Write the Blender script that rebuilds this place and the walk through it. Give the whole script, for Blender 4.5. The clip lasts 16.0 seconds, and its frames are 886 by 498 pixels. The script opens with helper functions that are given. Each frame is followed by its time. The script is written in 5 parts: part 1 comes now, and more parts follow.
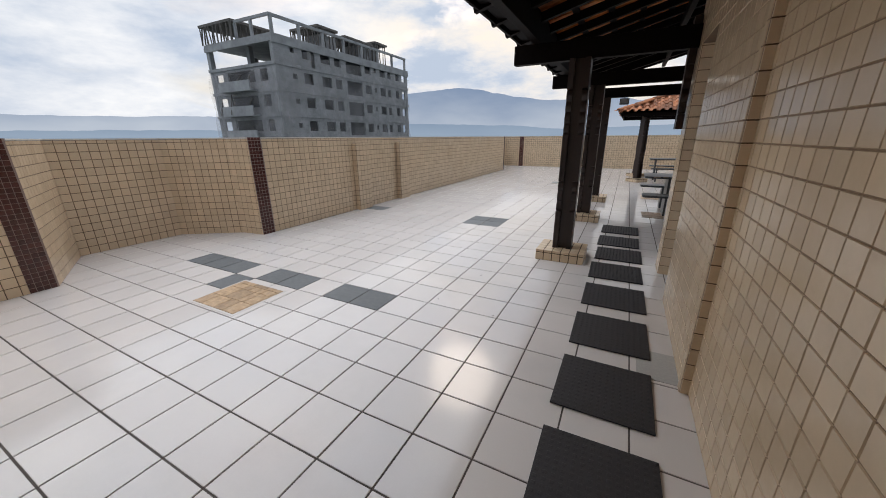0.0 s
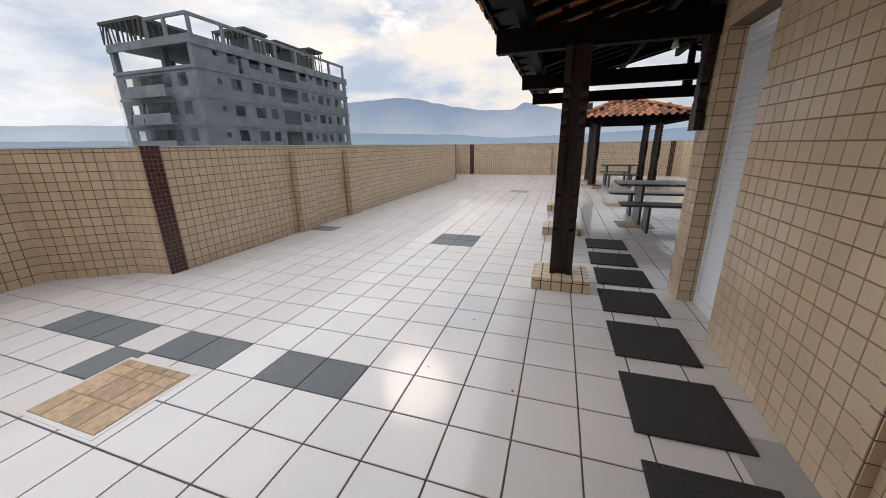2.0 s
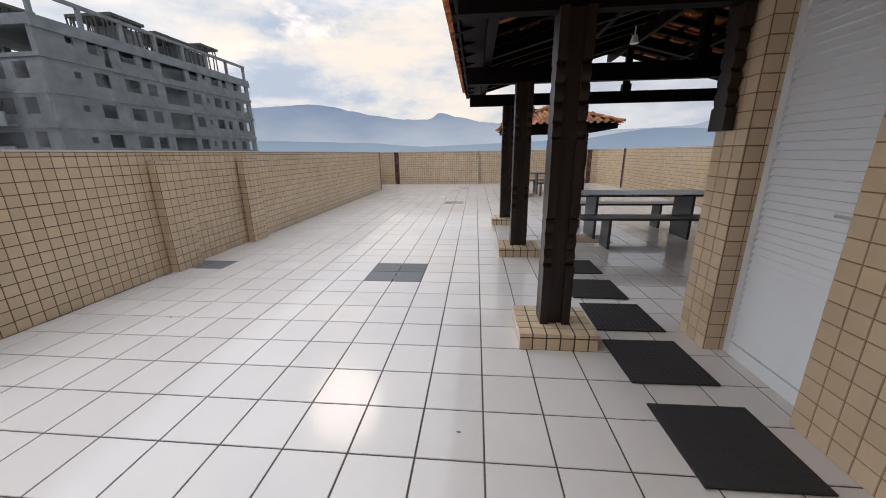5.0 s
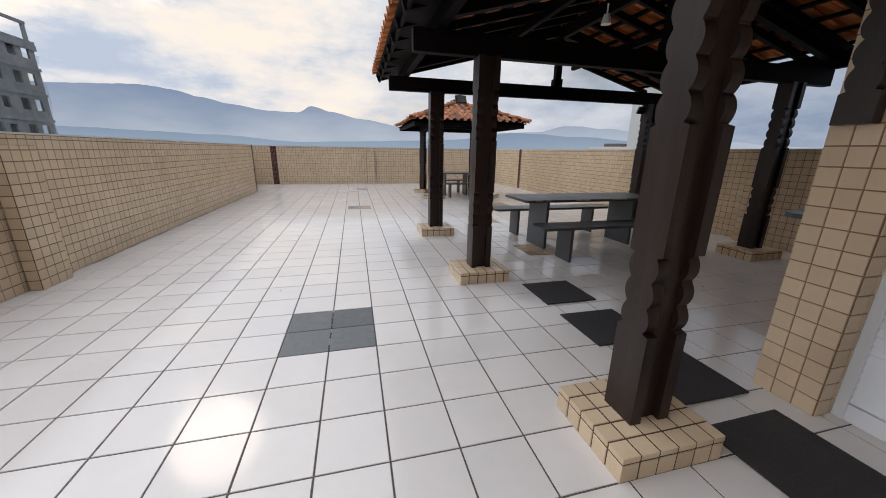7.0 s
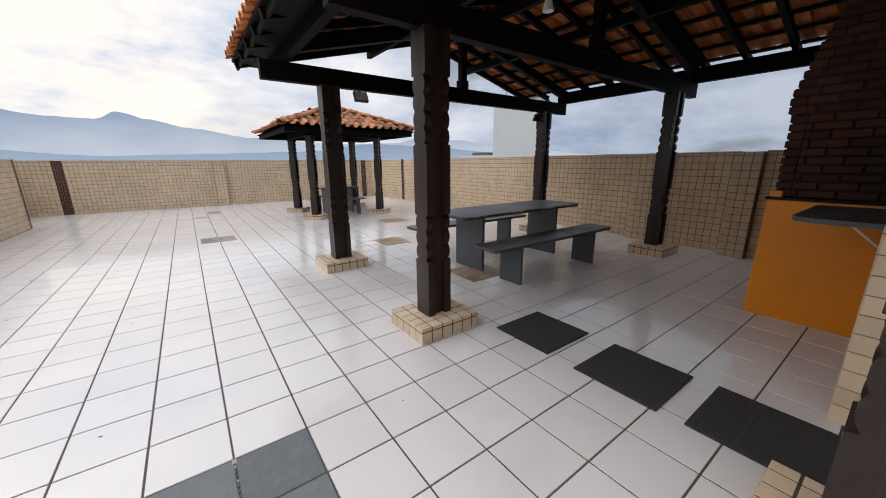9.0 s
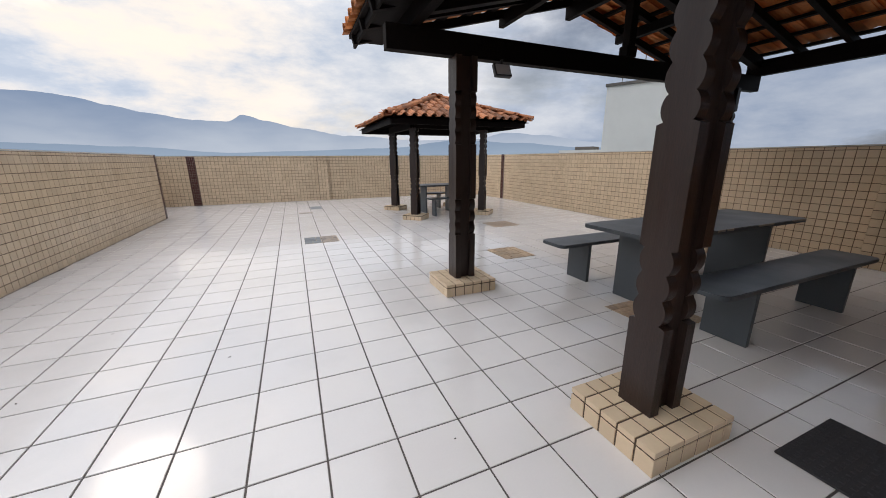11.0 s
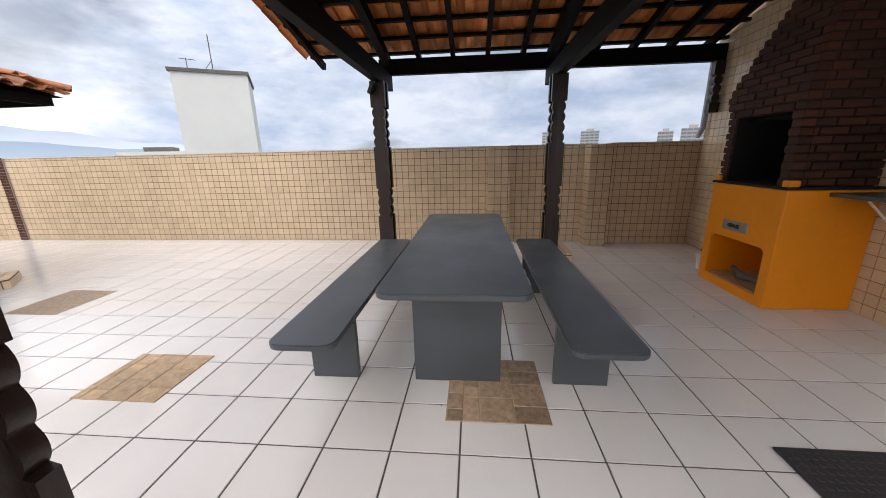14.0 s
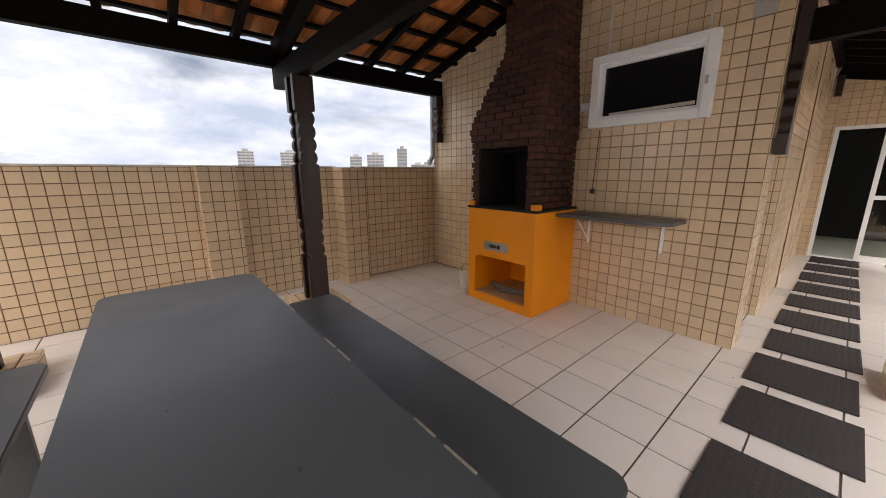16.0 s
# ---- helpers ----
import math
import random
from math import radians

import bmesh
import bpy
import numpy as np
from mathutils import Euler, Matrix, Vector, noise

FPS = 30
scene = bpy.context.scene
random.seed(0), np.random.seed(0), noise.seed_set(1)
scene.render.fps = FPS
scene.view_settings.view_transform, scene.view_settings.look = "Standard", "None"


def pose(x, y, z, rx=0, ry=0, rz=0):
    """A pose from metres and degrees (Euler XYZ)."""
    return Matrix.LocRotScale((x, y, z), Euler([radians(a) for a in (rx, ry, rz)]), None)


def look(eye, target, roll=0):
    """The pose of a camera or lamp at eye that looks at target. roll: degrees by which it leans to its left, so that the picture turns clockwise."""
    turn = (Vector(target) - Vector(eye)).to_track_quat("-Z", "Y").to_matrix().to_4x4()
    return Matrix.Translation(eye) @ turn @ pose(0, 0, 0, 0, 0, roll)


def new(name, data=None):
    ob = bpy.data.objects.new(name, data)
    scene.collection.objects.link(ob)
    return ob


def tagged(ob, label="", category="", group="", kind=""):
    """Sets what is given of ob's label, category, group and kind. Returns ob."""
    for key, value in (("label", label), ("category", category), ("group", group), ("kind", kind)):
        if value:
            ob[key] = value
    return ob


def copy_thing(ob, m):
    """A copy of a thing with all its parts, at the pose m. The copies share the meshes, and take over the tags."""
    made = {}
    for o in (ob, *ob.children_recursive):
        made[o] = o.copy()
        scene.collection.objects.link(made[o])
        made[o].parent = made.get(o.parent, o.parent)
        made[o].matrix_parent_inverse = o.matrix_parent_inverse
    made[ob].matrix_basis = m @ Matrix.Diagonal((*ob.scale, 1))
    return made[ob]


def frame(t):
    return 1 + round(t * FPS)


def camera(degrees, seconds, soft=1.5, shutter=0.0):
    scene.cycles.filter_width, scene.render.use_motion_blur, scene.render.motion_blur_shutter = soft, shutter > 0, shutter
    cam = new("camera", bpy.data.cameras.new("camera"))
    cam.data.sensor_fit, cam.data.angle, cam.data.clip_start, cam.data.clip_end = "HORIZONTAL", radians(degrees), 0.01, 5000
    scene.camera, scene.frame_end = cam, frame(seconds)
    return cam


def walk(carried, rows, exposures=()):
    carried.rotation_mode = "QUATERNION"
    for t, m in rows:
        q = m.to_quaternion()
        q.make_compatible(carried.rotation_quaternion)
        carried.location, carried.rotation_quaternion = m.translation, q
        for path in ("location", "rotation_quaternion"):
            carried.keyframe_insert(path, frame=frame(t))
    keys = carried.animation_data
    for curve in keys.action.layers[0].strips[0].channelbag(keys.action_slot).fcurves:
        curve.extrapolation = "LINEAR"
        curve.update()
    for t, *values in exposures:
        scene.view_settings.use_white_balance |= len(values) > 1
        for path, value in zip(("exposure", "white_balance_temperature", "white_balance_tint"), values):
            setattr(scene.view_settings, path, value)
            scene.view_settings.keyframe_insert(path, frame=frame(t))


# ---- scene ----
cam = camera(104.2, 16.0, soft=0.95)
PATH = [
    (0, (2.475, -5.537, 1.47), (1.601, -3.847, 0.854), -0.5),
    (0.5, (2.319, -5.393, 1.463), (1.53, -3.665, 0.836), 1.2),
    (1, (2.107, -5.207, 1.46), (1.456, -3.417, 0.852), -0.7),
    (1.5, (1.939, -4.965, 1.45), (1.304, -3.157, 0.878), -1.0),
    (2, (1.805, -4.784, 1.44), (1.201, -2.965, 0.866), -1.0),
    (2.5, (1.643, -4.619, 1.446), (1.249, -2.729, 0.924), -1.9),
    (3, (1.589, -4.535, 1.439), (1.275, -2.648, 0.854), -0.7),
    (3.5, (1.568, -4.419, 1.445), (1.281, -2.52, 0.889), -0.7),
    (6, (0.913, -2.997, 1.391), (1.073, -1.077, 0.855), -0.6),
    (6.5, (0.711, -2.662, 1.386), (1.174, -0.802, 0.815), -0.6),
    (7, (0.576, -2.281, 1.377), (1.053, -0.417, 0.832), 0.9),
    (7.5, (0.414, -1.91, 1.392), (1.136, -0.109, 0.907), -0.8),
    (8, (0.343, -1.573, 1.386), (1.257, 0.143, 0.918), -1.0),
    (10.5, (0.362, -0.124, 1.332), (1.629, 1.33, 0.802), -0.3),
    (11, (0.325, 0.262, 1.353), (1.08, 2.044, 0.848), -0.4),
    (11.5, (0.308, 0.668, 1.371), (0.415, 2.581, 0.799), -1.3),
    (12, (0.303, 1.067, 1.379), (0.464, 2.969, 0.783), -1.9),
    (12.5, (0.528, 1.492, 1.343), (1.172, 3.289, 0.747), -1.9),
    (13, (0.705, 1.844, 1.369), (1.742, 3.471, 0.841), -1.1),
    (13.5, (1.004, 2.117, 1.349), (2.71, 3.0, 0.792), -2.1),
    (14, (1.36, 2.282, 1.367), (3.282, 2.457, 0.844), -1.3),
    (14.5, (1.696, 2.427, 1.397), (3.553, 1.831, 0.955), -1.8),
    (15, (2.011, 2.458, 1.407), (3.677, 1.434, 0.985), -0.7),
    (15.5, (2.307, 2.431, 1.401), (3.931, 1.341, 0.983), 0.6),
    (16, (2.531, 2.481, 1.409), (4.016, 1.213, 0.977), -0.2),
]
EXPOSURES = [(0, 0.0, 7450, 15), (3.5, -0.02, 7550, 16), (6, -0.05, 7550, 16), (8, 0.02, 7550, 16), (10.4, 0.37, 7600, 17), (11, 0.05, 7550, 16), (12, -0.50, 7500, 16), (12.8, -0.30, 7500, 16), (13.5, 0.40, 7650, 17), (14.2, 0.96, 8050, 17), (15, 1.12, 8600, 19), (16, 1.20, 8900, 20)]
walk(cam, [(t, look(e, g, r)) for t, e, g, r in PATH], EXPOSURES)

# ---- world and sun: an overcast afternoon, the sun low behind thin cloud to the north-west ----
SUN_AZ, SUN_EL = 24.0, 38.0      # degrees left of +y, degrees up
world = bpy.data.worlds.new("sky")
scene.world = world
world.use_nodes = True
wn, wl = world.node_tree.nodes, world.node_tree.links
wn.clear()
w_out = wn.new("ShaderNodeOutputWorld")
w_bg = wn.new("ShaderNodeBackground")
w_sky = wn.new("ShaderNodeTexSky")
w_sky.sky_type = "NISHITA"
w_sky.sun_disc = False
w_sky.sun_elevation = radians(SUN_EL)
w_sky.sun_rotation = radians(-SUN_AZ)
w_sky.dust_density = 3.0
w_dim = wn.new("ShaderNodeVectorMath")
w_dim.operation = "SCALE"
w_dim.inputs["Scale"].default_value = 0.10
wl.new(w_sky.outputs[0], w_dim.inputs[0])
w_co = wn.new("ShaderNodeTexCoord")
w_map = wn.new("ShaderNodeMapping")
w_map.inputs["Scale"].default_value = (1.0, 1.0, 2.6)
wl.new(w_co.outputs["Generated"], w_map.inputs["Vector"])
w_n1 = wn.new("ShaderNodeTexNoise")
w_n1.inputs["Scale"].default_value = 2.3
w_n1.inputs["Detail"].default_value = 9
w_n1.inputs["Roughness"].default_value = 0.55
w_n1.inputs["Distortion"].default_value = 0.35
wl.new(w_map.outputs[0], w_n1.inputs["Vector"])
w_cover = wn.new("ShaderNodeMapRange")
w_cover.inputs["From Min"].default_value = 0.27
w_cover.inputs["From Max"].default_value = 0.45
wl.new(w_n1.outputs[0], w_cover.inputs["Value"])
w_n2 = wn.new("ShaderNodeTexNoise")
w_n2.inputs["Scale"].default_value = 3.6
w_n2.inputs["Detail"].default_value = 8
w_n2.inputs["Roughness"].default_value = 0.6
wl.new(w_map.outputs[0], w_n2.inputs["Vector"])
w_ramp = wn.new("ShaderNodeValToRGB")
w_ramp.color_ramp.elements[0].position = 0.37
w_ramp.color_ramp.elements[0].color = (0.43, 0.56, 0.75, 1)
w_ramp.color_ramp.elements[1].position = 0.64
w_ramp.color_ramp.elements[1].color = (0.79, 0.89, 1.0, 1)
wl.new(w_n2.outputs[0], w_ramp.inputs[0])
w_mix = wn.new("ShaderNodeMixRGB")
wl.new(w_cover.outputs[0], w_mix.inputs["Fac"])
wl.new(w_dim.outputs[0], w_mix.inputs["Color1"])
wl.new(w_ramp.outputs[0], w_mix.inputs["Color2"])
# the cloud is thinner and warmer round the hidden sun
w_dot = wn.new("ShaderNodeVectorMath")
w_dot.operation = "DOT_PRODUCT"
a, e = radians(SUN_AZ), radians(SUN_EL)
SUN_DIR = Vector((-math.sin(a) * math.cos(e), math.cos(a) * math.cos(e), math.sin(e)))
w_dot.inputs[1].default_value = Vector((-0.62, 0.55, 0.56)).normalized()
wl.new(w_co.outputs["Generated"], w_dot.inputs[0])
w_glow = wn.new("ShaderNodeMapRange")
w_glow.inputs["From Min"].default_value = -0.6
w_glow.inputs["From Max"].default_value = 1.0
w_glow.interpolation_type = "SMOOTHSTEP"
w_glow.inputs["To Min"].default_value = 0.56
w_glow.inputs["To Max"].default_value = 1.10
wl.new(w_dot.outputs["Value"], w_glow.inputs["Value"])
w_gain = wn.new("ShaderNodeVectorMath")
w_gain.operation = "SCALE"
wl.new(w_mix.outputs[0], w_gain.inputs[0])
wl.new(w_glow.outputs[0], w_gain.inputs["Scale"])
# cream cloud low over the hills under the hidden sun
w_low = wn.new("ShaderNodeVectorMath")
w_low.operation = "DOT_PRODUCT"
w_low.inputs[1].default_value = Vector((-0.28, 0.94, 0.20)).normalized()
wl.new(w_co.outputs["Generated"], w_low.inputs[0])
w_lowr = wn.new("ShaderNodeMapRange")
w_lowr.interpolation_type = "SMOOTHSTEP"
w_lowr.inputs["From Min"].default_value = 0.87
w_lowr.inputs["From Max"].default_value = 1.0
w_lowr.inputs["To Max"].default_value = 0.75
wl.new(w_low.outputs["Value"], w_lowr.inputs["Value"])
w_lown = wn.new("ShaderNodeMath")
w_lown.operation = "MULTIPLY"
wl.new(w_lowr.outputs[0], w_lown.inputs[0])
w_lowc = wn.new("ShaderNodeMapRange")
w_lowc.inputs["From Min"].default_value = 0.42
w_lowc.inputs["From Max"].default_value = 0.62
wl.new(w_n2.outputs[0], w_lowc.inputs["Value"])
wl.new(w_lowc.outputs[0], w_lown.inputs[1])
w_warm = wn.new("ShaderNodeMixRGB")
wl.new(w_lown.outputs[0], w_warm.inputs["Fac"])
# the cloud away from the sun is bluer
w_far = wn.new("ShaderNodeMapRange")
w_far.inputs["From Min"].default_value = 0.58
w_far.inputs["From Max"].default_value = 0.95
wl.new(w_glow.outputs[0], w_far.inputs["Value"])
w_hue = wn.new("ShaderNodeMixRGB")
w_hue.inputs["Color1"].default_value = (0.87, 0.97, 1.12, 1)
w_hue.inputs["Color2"].default_value = (1, 1, 1, 1)
wl.new(w_far.outputs[0], w_hue.inputs["Fac"])
w_blue = wn.new("ShaderNodeVectorMath")
w_blue.operation = "MULTIPLY"
wl.new(w_gain.outputs[0], w_blue.inputs[0])
wl.new(w_hue.outputs[0], w_blue.inputs[1])
wl.new(w_blue.outputs[0], w_warm.inputs["Color1"])
w_warm.inputs["Color2"].default_value = (0.96, 0.93, 0.86, 1)
# an overcast sky grows brighter towards the zenith
w_sep = wn.new("ShaderNodeSeparateXYZ")
wl.new(w_co.outputs["Generated"], w_sep.inputs[0])
w_zen = wn.new("ShaderNodeMapRange")
w_zen.inputs["From Min"].default_value = 0.31
w_zen.inputs["From Max"].default_value = 1.0
w_zen.inputs["To Min"].default_value = 1.0
w_zen.inputs["To Max"].default_value = 2.1
wl.new(w_sep.outputs["Z"], w_zen.inputs["Value"])
w_over = wn.new("ShaderNodeVectorMath")
w_over.operation = "SCALE"
wl.new(w_warm.outputs[0], w_over.inputs[0])
# ... with extra brightness added high in the west, unseen, for the west-facing walls
w_west = wn.new("ShaderNodeVectorMath")
w_west.operation = "DOT_PRODUCT"
w_west.inputs[1].default_value = Vector((-0.90, 0.08, 0.42)).normalized()
wl.new(w_co.outputs["Generated"], w_west.inputs[0])
w_wr = wn.new("ShaderNodeMapRange")
w_wr.interpolation_type = "SMOOTHSTEP"
w_wr.inputs["From Min"].default_value = -0.35
w_wr.inputs["From Max"].default_value = 0.95
w_wr.inputs["To Min"].default_value = 0.0
w_wr.inputs["To Max"].default_value = 2.8
wl.new(w_west.outputs["Value"], w_wr.inputs["Value"])
w_less = wn.new("ShaderNodeMath")
w_less.operation = "SUBTRACT"
wl.new(w_zen.outputs[0], w_less.inputs[0])
w_less.inputs[1].default_value = 1.0
w_high = wn.new("ShaderNodeMath")
w_high.operation = "MULTIPLY_ADD"
wl.new(w_less.outputs[0], w_high.inputs[0])
wl.new(w_wr.outputs[0], w_high.inputs[1])
w_high.inputs[2].default_value = 1.0
wl.new(w_high.outputs[0], w_over.inputs["Scale"])
wl.new(w_over.outputs[0], w_bg.inputs["Color"])
w_bg.inputs["Strength"].default_value = 1.02
wl.new(w_bg.outputs[0], w_out.inputs[0])

sun = new("sun", bpy.data.lights.new("sun", "SUN"))
sun.data.energy = 0.13
sun.data.angle = radians(10)
sun.data.color = (1.0, 0.93, 0.84)
sun.matrix_world = look(SUN_DIR * 30, (0, 0, 0))


# ---- materials ----
def mat(name, color, rough=0.5, metal=0.0, vary=0.12, grain=0.0, grain_scale=60.0, stain=0.0, stain_scale=1.5,
        stain_color=(0.2, 0.15, 0.1), bump=0.0, bump_scale=80.0, piece=0.0, coat=0.0, rough_vary=0.0, stretch=(1, 1, 1), emit=0.0, spec=0.5):
    m = bpy.data.materials.new(name)
    m.use_nodes = True
    n, l = m.node_tree.nodes, m.node_tree.links
    b = n["Principled BSDF"]
    b.inputs["Roughness"].default_value = rough
    b.inputs["Metallic"].default_value = metal
    b.inputs["Coat Weight"].default_value = coat
    b.inputs["Coat Roughness"].default_value = 0.08
    b.inputs["Specular IOR Level"].default_value = spec
    co = n.new("ShaderNodeTexCoord")
    geo = n.new("ShaderNodeNewGeometry")
    mp = n.new("ShaderNodeMapping")
    mp.inputs["Scale"].default_value = stretch
    l.new(geo.outputs["Position"], mp.inputs["Vector"])
    value = n.new("ShaderNodeMath")          # brightness factor
    value.operation = "ADD"
    value.inputs[0].default_value = 1.0
    value.inputs[1].default_value = 0.0
    last = value.outputs[0]

    def noisy(scale, detail, rgh=0.55):
        t = n.new("ShaderNodeTexNoise")
        t.inputs["Scale"].default_value = scale
        t.inputs["Detail"].default_value = detail
        t.inputs["Roughness"].default_value = rgh
        l.new(mp.outputs[0], t.inputs["Vector"])
        return t.outputs[0]

    def add_span(source, amount):
        nonlocal last
        r = n.new("ShaderNodeMapRange")
        r.inputs["From Min"].default_value, r.inputs["From Max"].default_value = 0.25, 0.75
        r.inputs["To Min"].default_value, r.inputs["To Max"].default_value = -amount, amount
        l.new(source, r.inputs["Value"])
        s = n.new("ShaderNodeMath")
        s.operation = "ADD"
        l.new(last, s.inputs[0])
        l.new(r.outputs[0], s.inputs[1])
        last = s.outputs[0]
    big = noisy(0.9, 4)
    if vary:
        add_span(big, vary)
    if grain:
        add_span(noisy(grain_scale, 6, 0.65), grain)
    if piece:
        oi = n.new("ShaderNodeObjectInfo")
        s = n.new("ShaderNodeMath")
        s.operation = "ADD"
        l.new(oi.outputs["Random"], s.inputs[0])
        l.new(geo.outputs["Random Per Island"], s.inputs[1])
        f = n.new("ShaderNodeMath")
        f.operation = "FRACT"
        l.new(s.outputs[0], f.inputs[0])
        r = n.new("ShaderNodeMapRange")
        r.inputs["To Min"].default_value, r.inputs["To Max"].default_value = -piece, piece
        l.new(f.outputs[0], r.inputs["Value"])
        s2 = n.new("ShaderNodeMath")
        s2.operation = "ADD"
        l.new(last, s2.inputs[0])
        l.new(r.outputs[0], s2.inputs[1])
        last = s2.outputs[0]
    c = n.new("ShaderNodeVectorMath")
    c.operation = "SCALE"
    c.inputs[0].default_value = color
    l.new(last, c.inputs["Scale"])
    shade = c.outputs[0]
    if stain:
        sm = n.new("ShaderNodeMapRange")
        sm.inputs["From Min"].default_value, sm.inputs["From Max"].default_value = 0.5, 0.72
        sm.inputs["To Max"].default_value = stain
        l.new(noisy(stain_scale, 8, 0.65), sm.inputs["Value"])
        mx = n.new("ShaderNodeMixRGB")
        l.new(sm.outputs[0], mx.inputs["Fac"])
        l.new(shade, mx.inputs["Color1"])
        mx.inputs["Color2"].default_value = (*stain_color, 1)
        shade = mx.outputs[0]
    l.new(shade, b.inputs["Base Color"])
    if rough_vary:
        r = n.new("ShaderNodeMapRange")
        r.inputs["From Min"].default_value, r.inputs["From Max"].default_value = 0.3, 0.7
        r.inputs["To Min"].default_value, r.inputs["To Max"].default_value = max(0.02, rough - rough_vary), rough + rough_vary
        l.new(noisy(2.2, 7, 0.6), r.inputs["Value"])
        l.new(r.outputs[0], b.inputs["Roughness"])
    if bump:
        bp = n.new("ShaderNodeBump")
        bp.inputs["Strength"].default_value = bump
        bp.inputs["Distance"].default_value = 0.004
        l.new(noisy(bump_scale, 5), bp.inputs["Height"])
        l.new(bp.outputs[0], b.inputs["Normal"])
    if emit:
        l.new(shade, b.inputs["Emission Color"])
        b.inputs["Emission Strength"].default_value = emit
    return m


M_FLOOR = mat("glazed_floor_tile", (0.685, 0.635, 0.595), 0.105, spec=0.5, vary=0.03, grain=0.015, grain_scale=90, piece=0.035, rough_vary=0.04, stain=0.25, stain_scale=1.1, stain_color=(0.47, 0.45, 0.42), bump=0.022, bump_scale=7)
M_GROUT = mat("floor_grout", (0.085, 0.068, 0.058), 0.85, vary=0.25, grain=0.2, grain_scale=40)
M_SLATE = mat("slate_tile", (0.15, 0.157, 0.157), 0.6, spec=0.22, vary=0.1, grain=0.12, grain_scale=25, piece=0.12, stain=0.3, stain_scale=6, stain_color=(0.22, 0.23, 0.22), bump=0.2, bump_scale=30)
M_WALLTILE = mat("beige_wall_tile", (0.66, 0.495, 0.335), 0.18, vary=0.06, grain=0.03, grain_scale=30, piece=0.07, rough_vary=0.07, stain=0.27, stain_scale=2.0, stain_color=(0.44, 0.29, 0.165), bump=0.04, bump_scale=25)
M_WALLGROUT = mat("wall_grout", (0.15, 0.095, 0.057), 0.9, vary=0.2, grain=0.2, grain_scale=40)
M_HIGHGROUT = mat("building_wall_grout", (0.25, 0.16, 0.095), 0.9, vary=0.2, grain=0.2, grain_scale=40)
M_PEDGROUT = mat("pedestal_grout", (0.085, 0.052, 0.03), 0.9, vary=0.2, grain=0.2, grain_scale=40)
M_BROWNTILE = mat("dark_brown_mosaic", (0.075, 0.025, 0.02), 0.25, vary=0.1, piece=0.25)
M_BROWNGROUT = mat("mosaic_grout", (0.30, 0.22, 0.19), 0.9, vary=0.15)
M_RENDER = mat("cement_render", (0.42, 0.40, 0.37), 0.9, vary=0.12, grain=0.1, bump=0.3)
M_CAP = mat("parapet_cap", (0.62, 0.58, 0.52), 0.7, vary=0.1, stain=0.4, stain_scale=4, stain_color=(0.3, 0.27, 0.23))
M_WOOD = mat("dark_stained_wood", (0.021, 0.009, 0.0062), 0.40, rough_vary=0.12, vary=0.35, grain=0.5, grain_scale=35, stretch=(6, 6, 0.5), bump=0.2, bump_scale=40, stain=0.38, stain_scale=2.6, stain_color=(0.046, 0.034, 0.028), spec=0.5)
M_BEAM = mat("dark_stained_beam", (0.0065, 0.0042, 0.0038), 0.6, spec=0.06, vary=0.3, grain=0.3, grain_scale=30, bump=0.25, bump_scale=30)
M_CLAY = mat("clay_roof_tile", (0.55, 0.18, 0.052), 0.75, vary=0.2, grain=0.2, grain_scale=40, piece=0.35, stain=0.45, stain_scale=5, stain_color=(0.10, 0.06, 0.045), bump=0.4, bump_scale=60)
M_OLDCLAY = mat("weathered_clay_tile", (0.37, 0.135, 0.055), 0.8, vary=0.2, grain=0.25, grain_scale=40, piece=0.45, stain=0.7, stain_scale=5, stain_color=(0.08, 0.05, 0.04), bump=0.4, bump_scale=60)
M_MAT = mat("black_rubber", (0.028, 0.025, 0.026), 0.7, vary=0.12, grain=0.2, grain_scale=120, bump=0.35, bump_scale=160)
M_TABLE = mat("grey_painted_stone", (0.066, 0.077, 0.086), 0.40, vary=0.06, grain=0.05, grain_scale=120, rough_vary=0.08, stain=0.12, stain_scale=3, stain_color=(0.09, 0.09, 0.09), bump=0.05)
M_CHIP = mat("bare_stone_edge", (0.36, 0.31, 0.25), 0.8, vary=0.3, grain=0.3, grain_scale=50)
M_ORANGE = mat("orange_paint", (0.86, 0.27, 0.008), 0.45, vary=0.06, grain=0.04, grain_scale=20, stain=0.15, stain_scale=3, stain_color=(0.55, 0.16, 0.01), bump=0.1, bump_scale=25)
M_BRICK = mat("fired_brick", (0.056, 0.0155, 0.0065), 0.8, vary=0.2, grain=0.2, grain_scale=50, piece=0.35, stain=0.6, stain_scale=2.2, stain_color=(0.018, 0.012, 0.010), bump=0.4, bump_scale=60)
M_MORTAR = mat("brick_mortar", (0.03, 0.017, 0.012), 0.9, vary=0.2, grain=0.2)
M_SOOT = mat("soot", (0.008, 0.007, 0.007), 0.9, vary=0.2)
M_WHITE = mat("white_painted_metal", (0.84, 0.86, 0.88), 0.35, vary=0.03, grain=0.01, stain=0.1, stain_scale=5, stain_color=(0.6, 0.6, 0.58))
M_BLACK = mat("black_plastic", (0.02, 0.02, 0.022), 0.4, vary=0.1)
M_STEEL = mat("stainless_steel", (0.5, 0.5, 0.5), 0.35, 0.9, vary=0.1)
